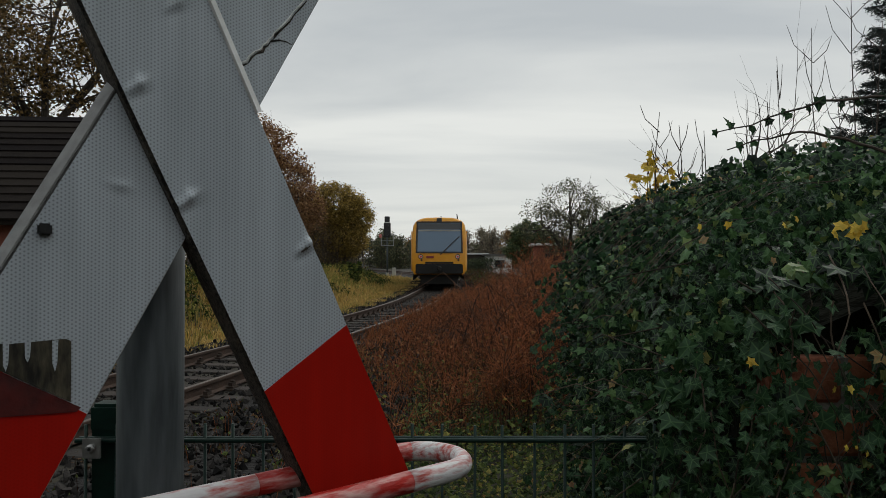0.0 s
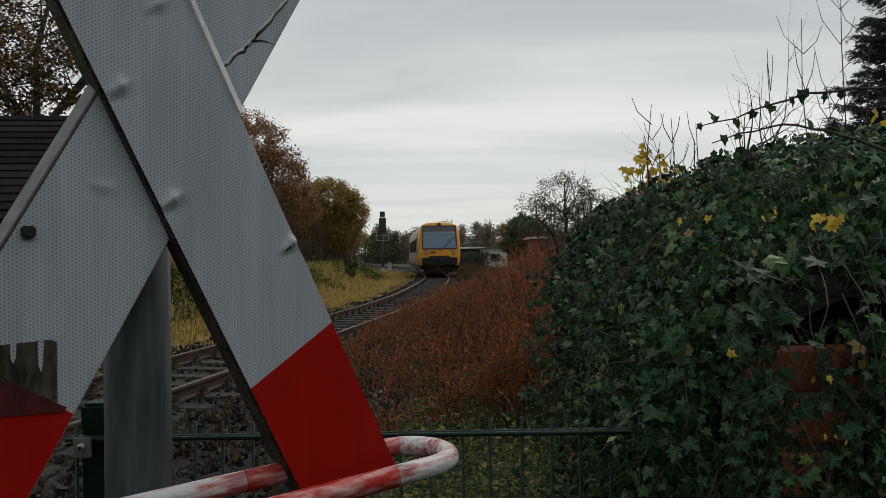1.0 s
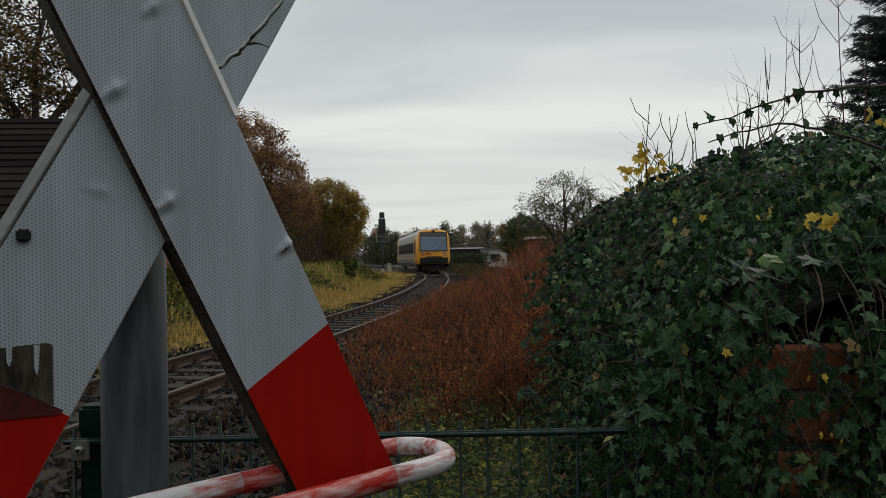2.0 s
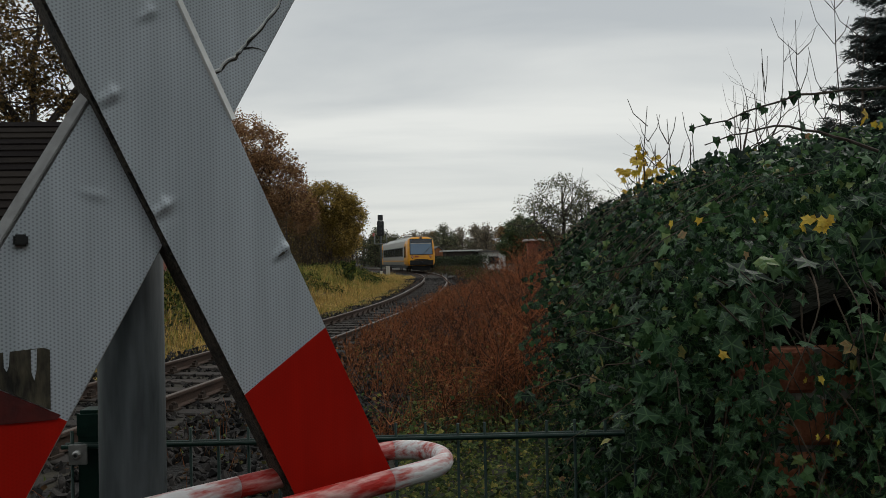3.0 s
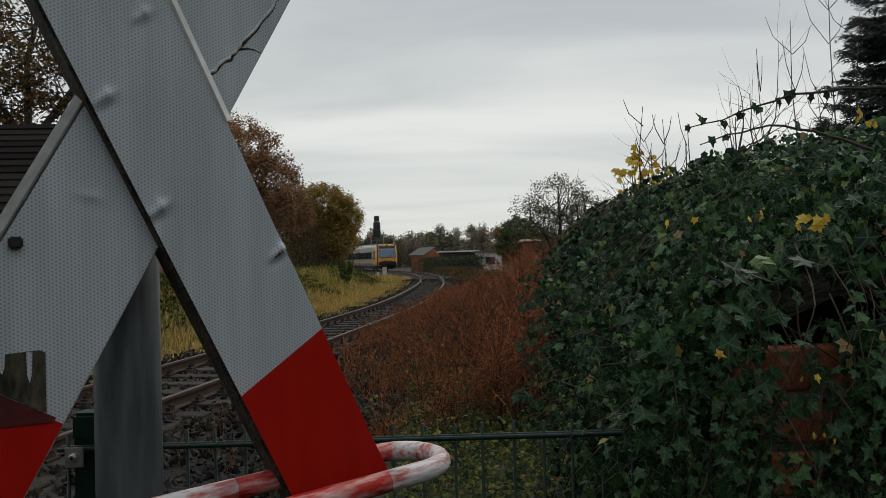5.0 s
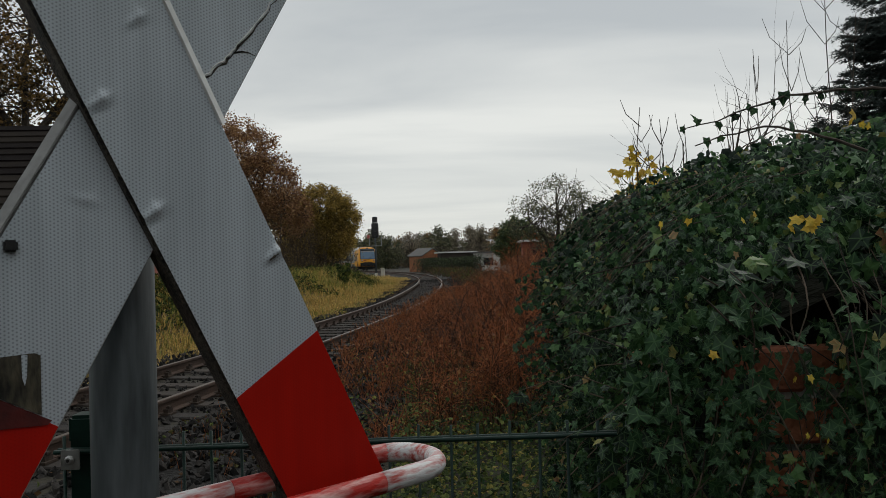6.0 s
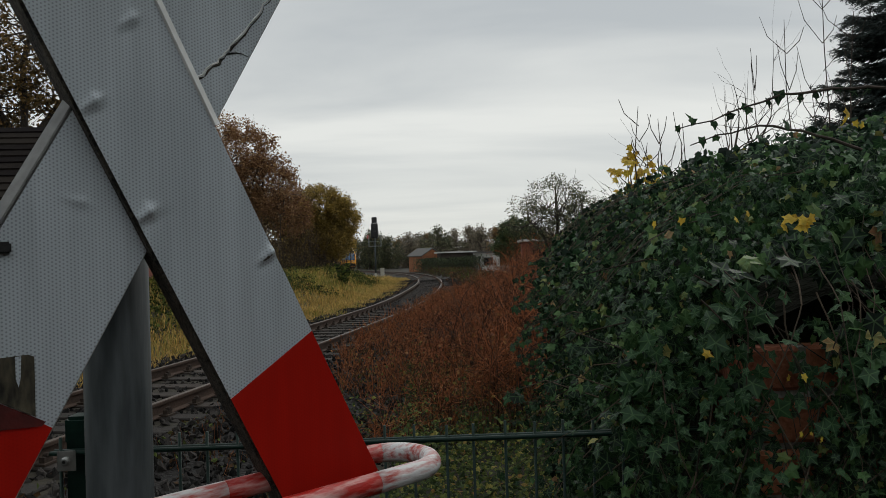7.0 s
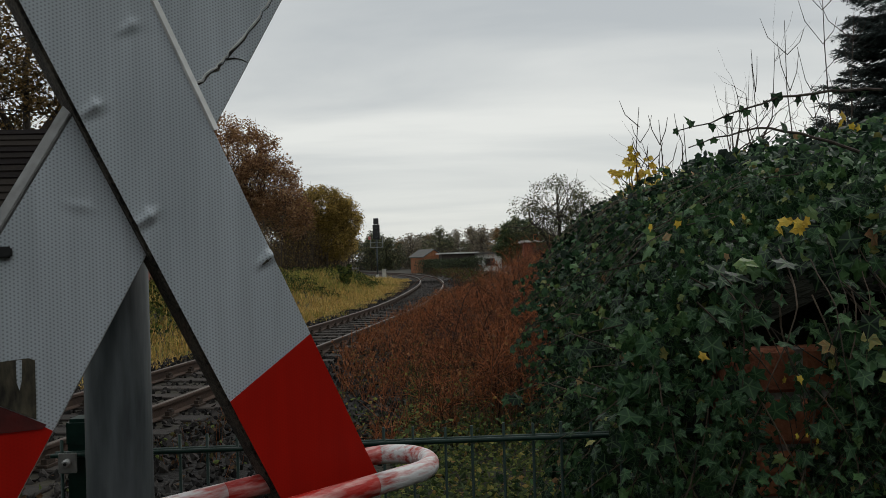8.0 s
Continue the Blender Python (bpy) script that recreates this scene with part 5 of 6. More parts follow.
def ivy_crest(x, y):
    """Height of the ivy's upper side: a rounded top that falls off as a flank towards the track."""
    d = x - ivy_left(y)
    flank = 1.53 + 0.085 * (y - 1.15) + 0.72 * d + 0.09 * hum(x, y, 2, 4.0)
    top = ivy_top(x, y)
    k = 0.06
    h = max(k - abs(flank - top), 0) / k
    return min(flank, top) - h * h * k * 0.25


def build_wall():
    rng = random.Random(51)
    wall = thing("wall_garden", "old red brick garden wall overgrown with ivy", "wall", kind="structure")
    c = Shape()
    c.box((1.42, 1.32, 0.735), (1.96, 0.225, 1.55))
    c.box((1.03, 2.85, 0.735), (0.225, 2.80, 1.55))
    part("mortar_core", c, M["mortar"], wall, "grey mortar between the bricks")
    b = Shape()
    b.box((0, 0, 0), (0.238, 0.10, 0.071))
    me = fixed(b.mesh("brick", M["brick"]), 0.006, 1)
    h = Shape()
    h.box((0, 0, 0), (0.113, 0.10, 0.071))
    hme = fixed(h.mesh("brick", M["brick"]), 0.006, 1)
    for k in range(18):
        z = 0.06 + k * 0.0833
        x = 0.435
        if k % 2:
            piece("brick", hme, wall, pose(x + 0.0565, 1.248 + rng.uniform(-0.004, 0.004), z, 0, rng.uniform(-0.6, 0.6), 0))
            x += 0.125
        while x < 1.9:
            piece("brick", me, wall, pose(x + 0.119, 1.248 + rng.uniform(-0.005, 0.005), z, rng.uniform(-0.5, 0.5), rng.uniform(-0.5, 0.5), rng.uniform(-0.6, 0.6)))
            x += 0.250


def build_ivy():
    rng = random.Random(61)
    ivy = thing("ivy", "dense dark green ivy hanging over the brick wall", "ivy")
    leaves = []  # (distance, vertices, faces, ribs)
    stems = Shape()

    def leaf(p, nrm, size, tip=None, out=IVY_OUT, loose=0.6):
        n = (nrm.normalized() + rand_dir(rng) * loose).normalized()
        tip = Vector((rng.gauss(0, 0.45), rng.gauss(0, 0.3), -1)) if tip is None else tip + rand_dir(rng) * 0.5
        vs, fs = lobed(p, n, tip, size, rng, out)
        leaves.append(((p - Vector((0.1, 0.1, 1.6))).length, vs, fs, IVY_RIB if out is IVY_OUT else [0.0] * len(vs)))

    def bare(x, z):
        """Gaps in the leaves: bricks show in the first two, the hollow under the overhang in the others."""
        x += 0.02 * hum(x, z, 6, 14)
        return min(((x - 0.485) / 0.075) ** 2 + ((z - 1.50) / 0.06) ** 2, ((x - 0.50) / 0.06) ** 2 + ((z - 1.40) / 0.07) ** 2,
                   ((x - 0.49) / 0.085) ** 2 + ((z - 1.595) / 0.045) ** 2, ((x - 0.62) / 0.045) ** 2 + ((z - 1.60) / 0.035) ** 2)

    def front_y(x, z):
        return 1.10 + 0.06 * hum(x, z, 7, 5) + 0.10 * max(0, (0.36 - x) / 0.16) ** 2 + 1.1 * max(0, z - 1.60)

    # small shaded leaves deep in the front
    for i in range(13000):
        x = 0.22 + 0.75 * rng.random() ** 0.8
        z = 0.35 + 1.45 * rng.random() ** 0.75
        if z > ivy_crest(x, 1.2) or bare(x, z) < 1.1 or hum(x, z, 9, 9) < -0.12 - 0.3 * smoothstep(0.5, 0.6, x):
            continue
        if x < 0.34 and z < 1.42 and rng.random() < 0.75:
            continue
        leaf(Vector((x, front_y(x, z) + rng.uniform(0.03, 0.12) - 0.05 * smoothstep(0.5, 0.65, x), z)), Vector((-0.25, -1, 0.45)), rng.uniform(0.012, 0.028), None, IVY_OUT, 0.9)
    # hanging runners with leaves to either side, over one another
    for i in range(345):
        x = 0.24 + 0.62 * rng.random() if i < 300 else 0.50 + 0.26 * rng.random()
        top = min(ivy_crest(x, 1.2), 1.82)
        z = top - 0.42 * rng.random() ** 1.6 if rng.random() < 0.7 else rng.uniform(0.9, top - 0.1)
        out = rng.uniform(-0.035, 0.045) if i < 300 else rng.uniform(-0.065, -0.01)
        big = rng.uniform(0.7, 1.25) * (1 + 0.45 * smoothstep(0.42, 0.6, x) * smoothstep(1.56, 1.7, z))
        drift, turn = rng.gauss(-0.15, 0.30), rng.gauss(0, 0.05)
        n = rng.randint(5, 19)
        pts, side = [], rng.choice((-1, 1))
        for k in range(n):
            pts.append(Vector((x, front_y(x, z) + out + 0.006 * hum(x * 9, z * 9, i), z)))
            gap = bare(x, z)
            low = x < 0.34 and z < 1.40
            if (gap > 1 or rng.random() < (0.30 if z < 1.53 else 0.12)) and not (low and rng.random() < 0.5):
                d = Vector((side * rng.uniform(0.5, 1.0), -0.25, rng.uniform(-0.9, 0.1))).normalized()
                size = big * rng.uniform(0.013, 0.032) * (1 - 0.35 * k / n)
                leaf(pts[-1] + d * rng.uniform(0.004, 0.012) - Vector((0, rng.uniform(0, 0.012), 0)), Vector((0.25 * side - 0.15, -1, 0.55)), size, d + Vector((0, 0, -0.7)), IVY_OUT, 0.85)
            side = -side
            step = rng.uniform(0.013, 0.026)
            drift += turn + rng.gauss(0, 0.06)
            x += step * drift
            z -= step
        if len(pts) > 2 and rng.random() < 0.4:
            r = rng.uniform(0.0006, 0.0013)
            stems.tube(pts, [r * (1.2 - 0.7 * k / n) for k in range(n)], 5, cap=False)
    # flank, towards the track
    for i in range(30000):
        y = 1.14 + 3.3 * rng.random() ** 1.15
        z = 0.2 + 1.75 * rng.random() ** 0.8
        x = ivy_left(y) + 0.08 * hum(y, z, 3, 3) + 0.03 * hum(y, z, 5, 11) + max(0, z - 1.53 - 0.085 * (y - 1.15)) / 0.72 + rng.uniform(-0.02, 0.15)
        if z > ivy_crest(x, y) + 0.02 or hum(y * 1.3, z, 12, 8) < -0.08:
            continue
        leaf(Vector((x, y, z)), Vector((-0.7, -1, 0.25)), 0.011 + 0.022 * rng.random() ** 1.5, None, IVY_OUT if y < 2.2 else IVY_FAR, 0.8)
    # upper side
    for i in range(36000):
        y = 1.12 + 3.6 * rng.random() ** 1.3
        x = ivy_left(y) + 0.01 + 2.3 * rng.random() ** 1.2
        if hum(x, y, 15, 7) < -0.14:
            continue
        z = ivy_crest(x, y) + rng.uniform(-0.08, 0.025)
        lie = smoothstep(0.35, 0.8, x - ivy_left(y))
        if rng.random() > 0.62 + 0.38 * lie:
            continue
        leaf(Vector((x, y, z)), Vector((-0.45, -1, 0.25 + 0.5 * lie)), (0.011 + 0.024 * rng.random() ** 1.5) * (1 + 0.6 * lie), Vector((-0.3, -0.3, -0.9)), IVY_OUT if y < 2.0 else IVY_FAR, 0.8)
    # large leaves along the front of the overhang
    for i in range(240):
        x = 0.36 + 0.55 * rng.random()
        z = ivy_crest(x, 1.2) - 0.20 * rng.random() ** 1.3
        if bare(x, z) < 1.1:
            continue
        leaf(Vector((x, front_y(x, z) - rng.uniform(0.0, 0.03), z)), Vector((-0.15, -1, 0.7)), rng.uniform(0.026, 0.046) * (1 + 0.4 * smoothstep(0.5, 0.65, x)), None, IVY_OUT, 0.55)
    # far sides
    for i in range(9000):
        if rng.random() < 0.55:
            y = rng.uniform(1.2, 4.35)
            x = ivy_left(y) + 2.37 + rng.uniform(-0.02, 0.12)
            n = Vector((1, 0, 0.3))
        else:
            x = ivy_left(4.3) + rng.uniform(0, 2.4)
            y = 4.3 + rng.uniform(-0.02, 0.14)
            n = Vector((0, 1, 0.3))
        leaf(Vector((x, y, rng.uniform(0.05, max(0.3, ivy_crest(x, y) - 0.05)))), n, rng.uniform(0.05, 0.09), None, IVY_FAR)
    # woody runners crossing the front
    for i in range(15):
        x, z = rng.uniform(0.34, 0.72), rng.uniform(1.42, 1.70)
        p = Vector((x, front_y(x, z) - 0.035, z))
        pts = [p]
        drift, turn, drop = rng.gauss(0.004, 0.008), rng.gauss(-0.0004, 0.0010), rng.uniform(0.008, 0.022)
        for k in range(15):
            drift += turn + rng.gauss(0, 0.0012)
            p = p + Vector((drift, rng.gauss(0, 0.002), -drop))
            pts.append(p)
        r = rng.uniform(0.0007, 0.0013)
        stems.tube(pts, [r * (1.2 - 0.05 * k) for k in range(16)], 6, cap=False)
        for k in range(rng.randint(2, 7)):
            q = pts[rng.randint(2, 15)]
            leaf(q + Vector((rng.gauss(0, 0.008), -0.008, 0)), Vector((-0.1, -1, 0.5)), rng.uniform(0.016, 0.030))
    # runners that stream down the flank like thatch and stand out past its edge
    for i in range(110):
        y = 1.5 + 2.6 * rng.random()
        x = ivy_left(y) + rng.uniform(0.08, 0.60)
        pts = []
        dx, dy = -rng.uniform(0.6, 1.0), rng.gauss(-0.10, 0.22)
        n = rng.randint(5, 9)
        up = rng.uniform(-0.01, 0.022)
        for k in range(n):
            edge = ivy_left(y) + 0.03
            z = ivy_crest(max(x, edge), y) + up + 0.004 * rng.gauss(0, 1) - 1.1 * max(0, edge - x)
            pts.append(Vector((x, y, z)))
            x += dx * 0.075
            y += dy * 0.075
            if x < edge - 0.10:
                break
        if len(pts) < 3:
            continue
        r = rng.uniform(0.0006, 0.0013)
        stems.tube(pts, [r * (1.15 - 0.6 * k / len(pts)) for k in range(len(pts))], 5, cap=False)
        for q in pts[1:]:
            if rng.random() < 0.55:
                leaf(q + Vector((rng.gauss(0, 0.01), 0, -0.008)), Vector((-0.4, -0.9, 0.5)), rng.uniform(0.014, 0.034), None, IVY_OUT if q.y < 2.2 else IVY_FAR)
    part("tendril_tangle", stems, M["vine"], ivy, "thin brown stems", fix=False, kind="stuff")
    leaves.sort(key=lambda q: q[0])
    for d, vs, fs, rib in leaves[:300]:
        s = Shape()
        s.add(vs, fs, 0, rib)
        part("leaf", s, M["ivy"], ivy, fix=False)
    s = Shape()
    for d, vs, fs, rib in leaves[300:]:
        s.add(vs, fs, 0, rib)
    part("leaves", s, M["ivy"], ivy, fix=False, kind="stuff")
    # near-black sheet under the leaves: its colour paints the shade inside
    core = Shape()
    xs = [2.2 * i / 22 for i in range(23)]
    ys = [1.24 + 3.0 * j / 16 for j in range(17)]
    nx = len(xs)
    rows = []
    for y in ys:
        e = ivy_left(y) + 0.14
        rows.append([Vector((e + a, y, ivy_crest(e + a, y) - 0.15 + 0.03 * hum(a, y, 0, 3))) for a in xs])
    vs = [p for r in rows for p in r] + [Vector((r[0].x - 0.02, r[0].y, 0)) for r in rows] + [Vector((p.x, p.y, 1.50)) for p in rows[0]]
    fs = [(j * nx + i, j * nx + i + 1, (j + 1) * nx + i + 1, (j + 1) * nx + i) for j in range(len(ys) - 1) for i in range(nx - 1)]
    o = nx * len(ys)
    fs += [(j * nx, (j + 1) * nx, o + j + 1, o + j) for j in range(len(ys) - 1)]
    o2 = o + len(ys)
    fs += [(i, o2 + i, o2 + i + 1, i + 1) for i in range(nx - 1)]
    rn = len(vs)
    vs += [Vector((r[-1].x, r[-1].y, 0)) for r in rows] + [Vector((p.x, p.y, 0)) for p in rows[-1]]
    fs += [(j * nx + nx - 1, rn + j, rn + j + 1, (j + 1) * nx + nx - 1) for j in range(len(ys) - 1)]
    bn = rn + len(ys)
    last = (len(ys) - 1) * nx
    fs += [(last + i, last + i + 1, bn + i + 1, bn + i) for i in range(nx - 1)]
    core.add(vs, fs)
    part("woody_inside", core, M["thicket"], ivy, "near-black sheet painting the shade inside the ivy", fix=False)
    # the long shoots that stand out against the sky
    for a, b, sag, cnt in (((0.515, 1.62, 1.937), (0.98, 1.62, 2.02), 0.030, 15), ((0.54, 1.62, 1.905), (0.88, 1.55, 1.87), 0.045, 5)):
        a, b = Vector(a), Vector(b)
        st, lf = Shape(), Shape()
        pts = [a.lerp(b, u / 12) + Vector((0, 0, sag * math.sin(math.pi * u / 12) + rng.gauss(0, 0.003))) for u in range(13)]
        st.tube(pts, [0.0012 + 0.00022 * u for u in range(13)], 6, cap=False)
        part("long_shoot", st, M["twig"], ivy, "long dark ivy shoot", fix=False)
        for j in range(cnt):
            q = pts[min(12, int(12 * (j + 0.5 * rng.random()) / cnt))] + Vector((rng.gauss(0, 0.004), 0, 0.004 * rng.choice((-1, 1))))
            vs, fs = lobed(q, Vector((rng.gauss(0, 0.6), -1, 0.2)), Vector((rng.gauss(0, 0.5), 0, rng.choice((-1, -1, 0.6)))), rng.uniform(0.018, 0.034), rng)
            lf.add(vs, fs, 0, IVY_RIB)
        part("shoot_leaves", lf, M["ivy"], ivy, fix=False)
    # yellow sprays
    for cx, cy, cz, cnt, sz, sp in ((0.462, 1.02, 1.706, 10, 0.0160, 0.012), (0.68, 1.25, 1.893, 4, 0.017, 0.016), (0.40, 1.05, 1.742, 2, 0.012, 0.02), (0.30, 1.06, 1.71, 2, 0.014, 0.012), (0.45, 1.04, 1.49, 2, 0.013, 0.01), (0.325, 1.03, 1.53, 2, 0.013, 0.01), (0.47, 1.03, 1.41, 3, 0.013, 0.012)):
        s = Shape()
        for j in range(cnt):
            q = Vector((cx + rng.gauss(0, sp), cy + rng.uniform(-0.008, 0.008), cz + rng.gauss(0, sp * 0.7)))
            vs, fs = lobed(q, Vector((rng.gauss(0, 0.5), -1, rng.gauss(0.4, 0.4))), Vector((rng.gauss(0, 0.8), 0, -0.7)), sz * rng.uniform(0.7, 1.3), rng)
            s.add(vs, fs)
        part("yellow_leaves", s, M["yellow_leaf"], ivy, "spray of yellow ivy leaves", fix=False, kind="stuff")
    # shoots that stray out over the canes and the fence
    sh, sl = Shape(), Shape()
    for i in range(110):
        y = rng.uniform(1.25, 4.0)
        z = 0.8 + 0.85 * rng.random() ** 0.6
        p = Vector((ivy_left(y), y, z))
        d = Vector((rng.uniform(-1, -0.3), rng.uniform(-0.2, 0.8), rng.uniform(-0.6, 0.25))).normalized()
        L = rng.uniform(0.06, 0.22)
        q, e = p + d * L * 0.6, p + d * L + Vector((0, 0, -0.25 * L))
        sh.tube([p - d * 0.1, p, q, e], [0.0014, 0.0013, 0.0011, 0.0007], 5, cap=False)
        for k in range(6):
            vs, fs = lobed(p.lerp(e, rng.uniform(0.3, 1)), Vector((-0.4, -1, 0.4)) + rand_dir(rng) * 0.5, Vector((rng.gauss(0, 0.5), 0, -1)), rng.uniform(0.014, 0.030), rng)
            sl.add(vs, fs, 0, IVY_RIB)
    part("stray_tangle", sh, M["vine"], ivy, fix=False, kind="stuff")
    part("stray_leaves", sl, M["ivy"], ivy, fix=False, kind="stuff")


# ---------------------------------------------------------------- distance
def build_signal():
    x, y = -5.0, 64.5
    z = ground_z(x, y)
    t = thing("railway_signal", "dark light signal on a slim grey mast", "railway signal", pose(x, y, z))
    s = Shape()
    s.tube([(0, 0, -0.2), (0, 0, 4.2)], 0.075, 12)
    part("mast", s, M["galv"], t, "slim grey mast", smooth=True)
    s = Shape()
    s.box((0, -0.02, 0.42), (0.22, 0.2, 0.3))
    part("mast_band", s, M["whitewall"], t, "white band on the mast", bevel=0.01)
    s = Shape()
    s.box((0, -0.12, 4.45), (0.62, 0.32, 1.35))
    hd = part("signal_head", s, M["signal"], t, "black signal head", bevel=0.04)
    s = Shape()
    s.box((0, -0.12, 5.42), (0.46, 0.30, 0.52))
    part("indicator_box", s, M["signal"], t, "black indicator box", bevel=0.03)
    for k in range(3):
        s = Shape()
        s.tube([(0, -0.28, 4.05 + 0.4 * k), (0, -0.50, 4.07 + 0.4 * k)], [0.14, 0.15], 12)
        part("hood", s, M["signal"], hd)
    s = Shape()
    s.box((0, 0, 3.05), (1.15, 0.5, 0.06))
    for a in (-0.55, 0.55):
        for b in (-0.22, 0.22):
            s.tube([(a, b, 3.05), (a, b, 4.0)], 0.022, 6)
    for zz in (3.5, 4.0):
        s.tube([(-0.55, 0.22, zz), (0.55, 0.22, zz)], 0.02, 6)
        s.tube([(-0.55, -0.22, zz), (-0.55, 0.22, zz)], 0.02, 6)
        s.tube([(0.55, -0.22, zz), (0.55, 0.22, zz)], 0.02, 6)
    part("service_cage", s, M["cage"], t, "small service platform with rails")
    s = Shape()
    s.box((-0.62, 0, 3.9), (0.24, 0.05, 0.30))
    part("mast_sign", s, M["tube_red"], t, "small red and white mast sign", bevel=0.01)
    c = thing("trackside_cabinet", "pale grey concrete cabinet at the signal's foot", "cabinet", pose(x + 0.62, y - 0.3, ground_z(x + 0.6, y - 0.3)))
    s = Shape()
    s.box((0, 0, 0.50), (0.34, 0.34, 1.05))
    part("body", s, M["concrete"], c, bevel=0.02)
    s = Shape()
    s.box((0, 0, 1.05), (0.40, 0.40, 0.06))
    part("lid", s, M["concrete"], c, bevel=0.015)


def build_shed(name, label, x, y, w, d, h, ridge, wall, roof, turn=0, open_front=False, boards=False):
    """A small building with its gable to the front."""
    t = thing(name, label, "shed", pose(x, y, fall(y) - 0.1, 0, 0, turn))
    s = Shape()
    s.prism([(-w / 2, 0), (w / 2, 0), (w / 2, h), (0, ridge), (-w / 2, h)], 0, d)
    part("wall", s, M[wall], t)
    for sx in (-1, 1):
        s = Shape()
        a, b = Vector((sx * (w / 2 + 0.25), 0, h - 0.12)), Vector((0, 0, ridge + 0.04))
        vs = []
        for yy in (-0.3, d + 0.3):
            for p in (a, b):
                vs += [(p.x, yy, p.z), (p.x, yy, p.z + 0.12)]
        s.add(vs, [(0, 1, 3, 2), (4, 6, 7, 5), (0, 4, 5, 1), (2, 3, 7, 6), (1, 5, 7, 3), (0, 2, 6, 4)])
        part("roof_slope", s, M[roof], t, "sheet roof")
    s = Shape()
    s.box((w * 0.18, -0.03, h * 0.42), (0.9, 0.08, h * 0.8))
    part("door", s, M["rubber"], t, "dark door opening")
    if boards:
        for i in range(int(w / 0.2)):
            bx = -w / 2 + 0.1 + i * 0.2
            top = h + (ridge - h) * (1 - abs(bx) / (w / 2)) - 0.05
            s = Shape()
            s.box((bx, -0.02, h + (top - h) / 2), (0.185, 0.05, top - h))
            if top > h + 0.05:
                part("board", s, M[wall], t)
    return t


def build_flat_shed(name, label, x, y, w, d, h, wall, roof, turn=0):
    t = thing(name, label, "shed", pose(x, y, fall(y) - 0.1, 0, 0, turn))
    s = Shape()
    s.box((0, d / 2, h / 2), (w, d, h))
    part("wall", s, M[wall], t)
    s = Shape()
    s.box((0, d / 2, h + 0.09), (w + 0.8, d + 0.8, 0.18))
    part("roof", s, M[roof], t, "flat overhanging roof", bevel=0.02)
    for i in range(max(1, int(w / 3))):
        s = Shape()
        s.box((-w / 2 + 1.5 + i * 3, -0.02, h * 0.55), (1.2, 0.08, h * 0.4))
        part("window", s, M["pane"], t, "dark window")
    return t


def build_house():
    """The house behind the cross: brick walls under a steep tiled roof, its eaves towards the track."""
    t = thing("house", "brick house with a steep dark tiled roof", "house", pose(-14.6, 19.4, 0, 0, 0, 4))
    L, D, h, ridge = 12.0, 8.4, 2.72, 5.5
    s = Shape()
    turn = Matrix.Rotation(math.pi / 2, 4, "Z")
    s.prism([(-D / 2, -0.3), (D / 2, -0.3), (D / 2, h), (0, ridge - 0.1), (-D / 2, h)], -L / 2, L / 2, turn)
    part("wall", s, M["housewall"], t, "red brick wall")
    n = 15
    for sy in (-1, 1):
        deck = Shape()
        y0, y1 = sy * (D / 2 + 0.45), 0.0
        deck.add([(-L / 2 - 0.4, y0, h - 0.33), (L / 2 + 0.4, y0, h - 0.33), (L / 2 + 0.4, y1, ridge), (-L / 2 - 0.4, y1, ridge),
                  (-L / 2 - 0.4, y0, h - 0.25), (L / 2 + 0.4, y0, h - 0.25), (L / 2 + 0.4, y1, ridge + 0.08), (-L / 2 - 0.4, y1, ridge + 0.08)],
                 [(0, 1, 2, 3), (7, 6, 5, 4), (0, 4, 5, 1), (1, 5, 6, 2), (2, 6, 7, 3), (3, 7, 4, 0)])
        roof = part("roof_slope", deck, M["rooftile"], t, "slope of dark roof tiles")
        if sy < 0:
            for i in range(n):
                u0, u1 = i / n, (i + 1.15) / n
                c = Shape()
                a0, a1 = y0 * (1 - u0), y0 * (1 - min(1, u1))
                z0, z1 = h - 0.25 + (ridge - h + 0.33) * u0, h - 0.25 + (ridge - h + 0.33) * min(1, u1)
                c.add([(-L / 2 - 0.42, a0 - 0.02, z0 + 0.01), (L / 2 + 0.42, a0 - 0.02, z0 + 0.01), (L / 2 + 0.42, a1, z1 + 0.01), (-L / 2 - 0.42, a1, z1 + 0.01),
                       (-L / 2 - 0.42, a0 - 0.04, z0 + 0.06), (L / 2 + 0.42, a0 - 0.04, z0 + 0.06), (L / 2 + 0.42, a1, z1 + 0.03), (-L / 2 - 0.42, a1, z1 + 0.03)],
                      [(0, 1, 2, 3), (7, 6, 5, 4), (0, 4, 5, 1), (1, 5, 6, 2), (2, 6, 7, 3), (3, 7, 4, 0)])
                part("tile_course", c, M["rooftile"], roof)
    for x in (-3.6, -0.4, 3.0):
        s = Shape()
        s.box((x, -D / 2 - 0.02, 1.35), (1.1, 0.12, 1.2))
        w = part("window", s, M["whitewall"], t, "white window frame", bevel=0.01)
        s = Shape()
        s.box((x, -D / 2 - 0.05, 1.35), (0.94, 0.10, 1.04))
        part("pane", s, M["pane"], w)


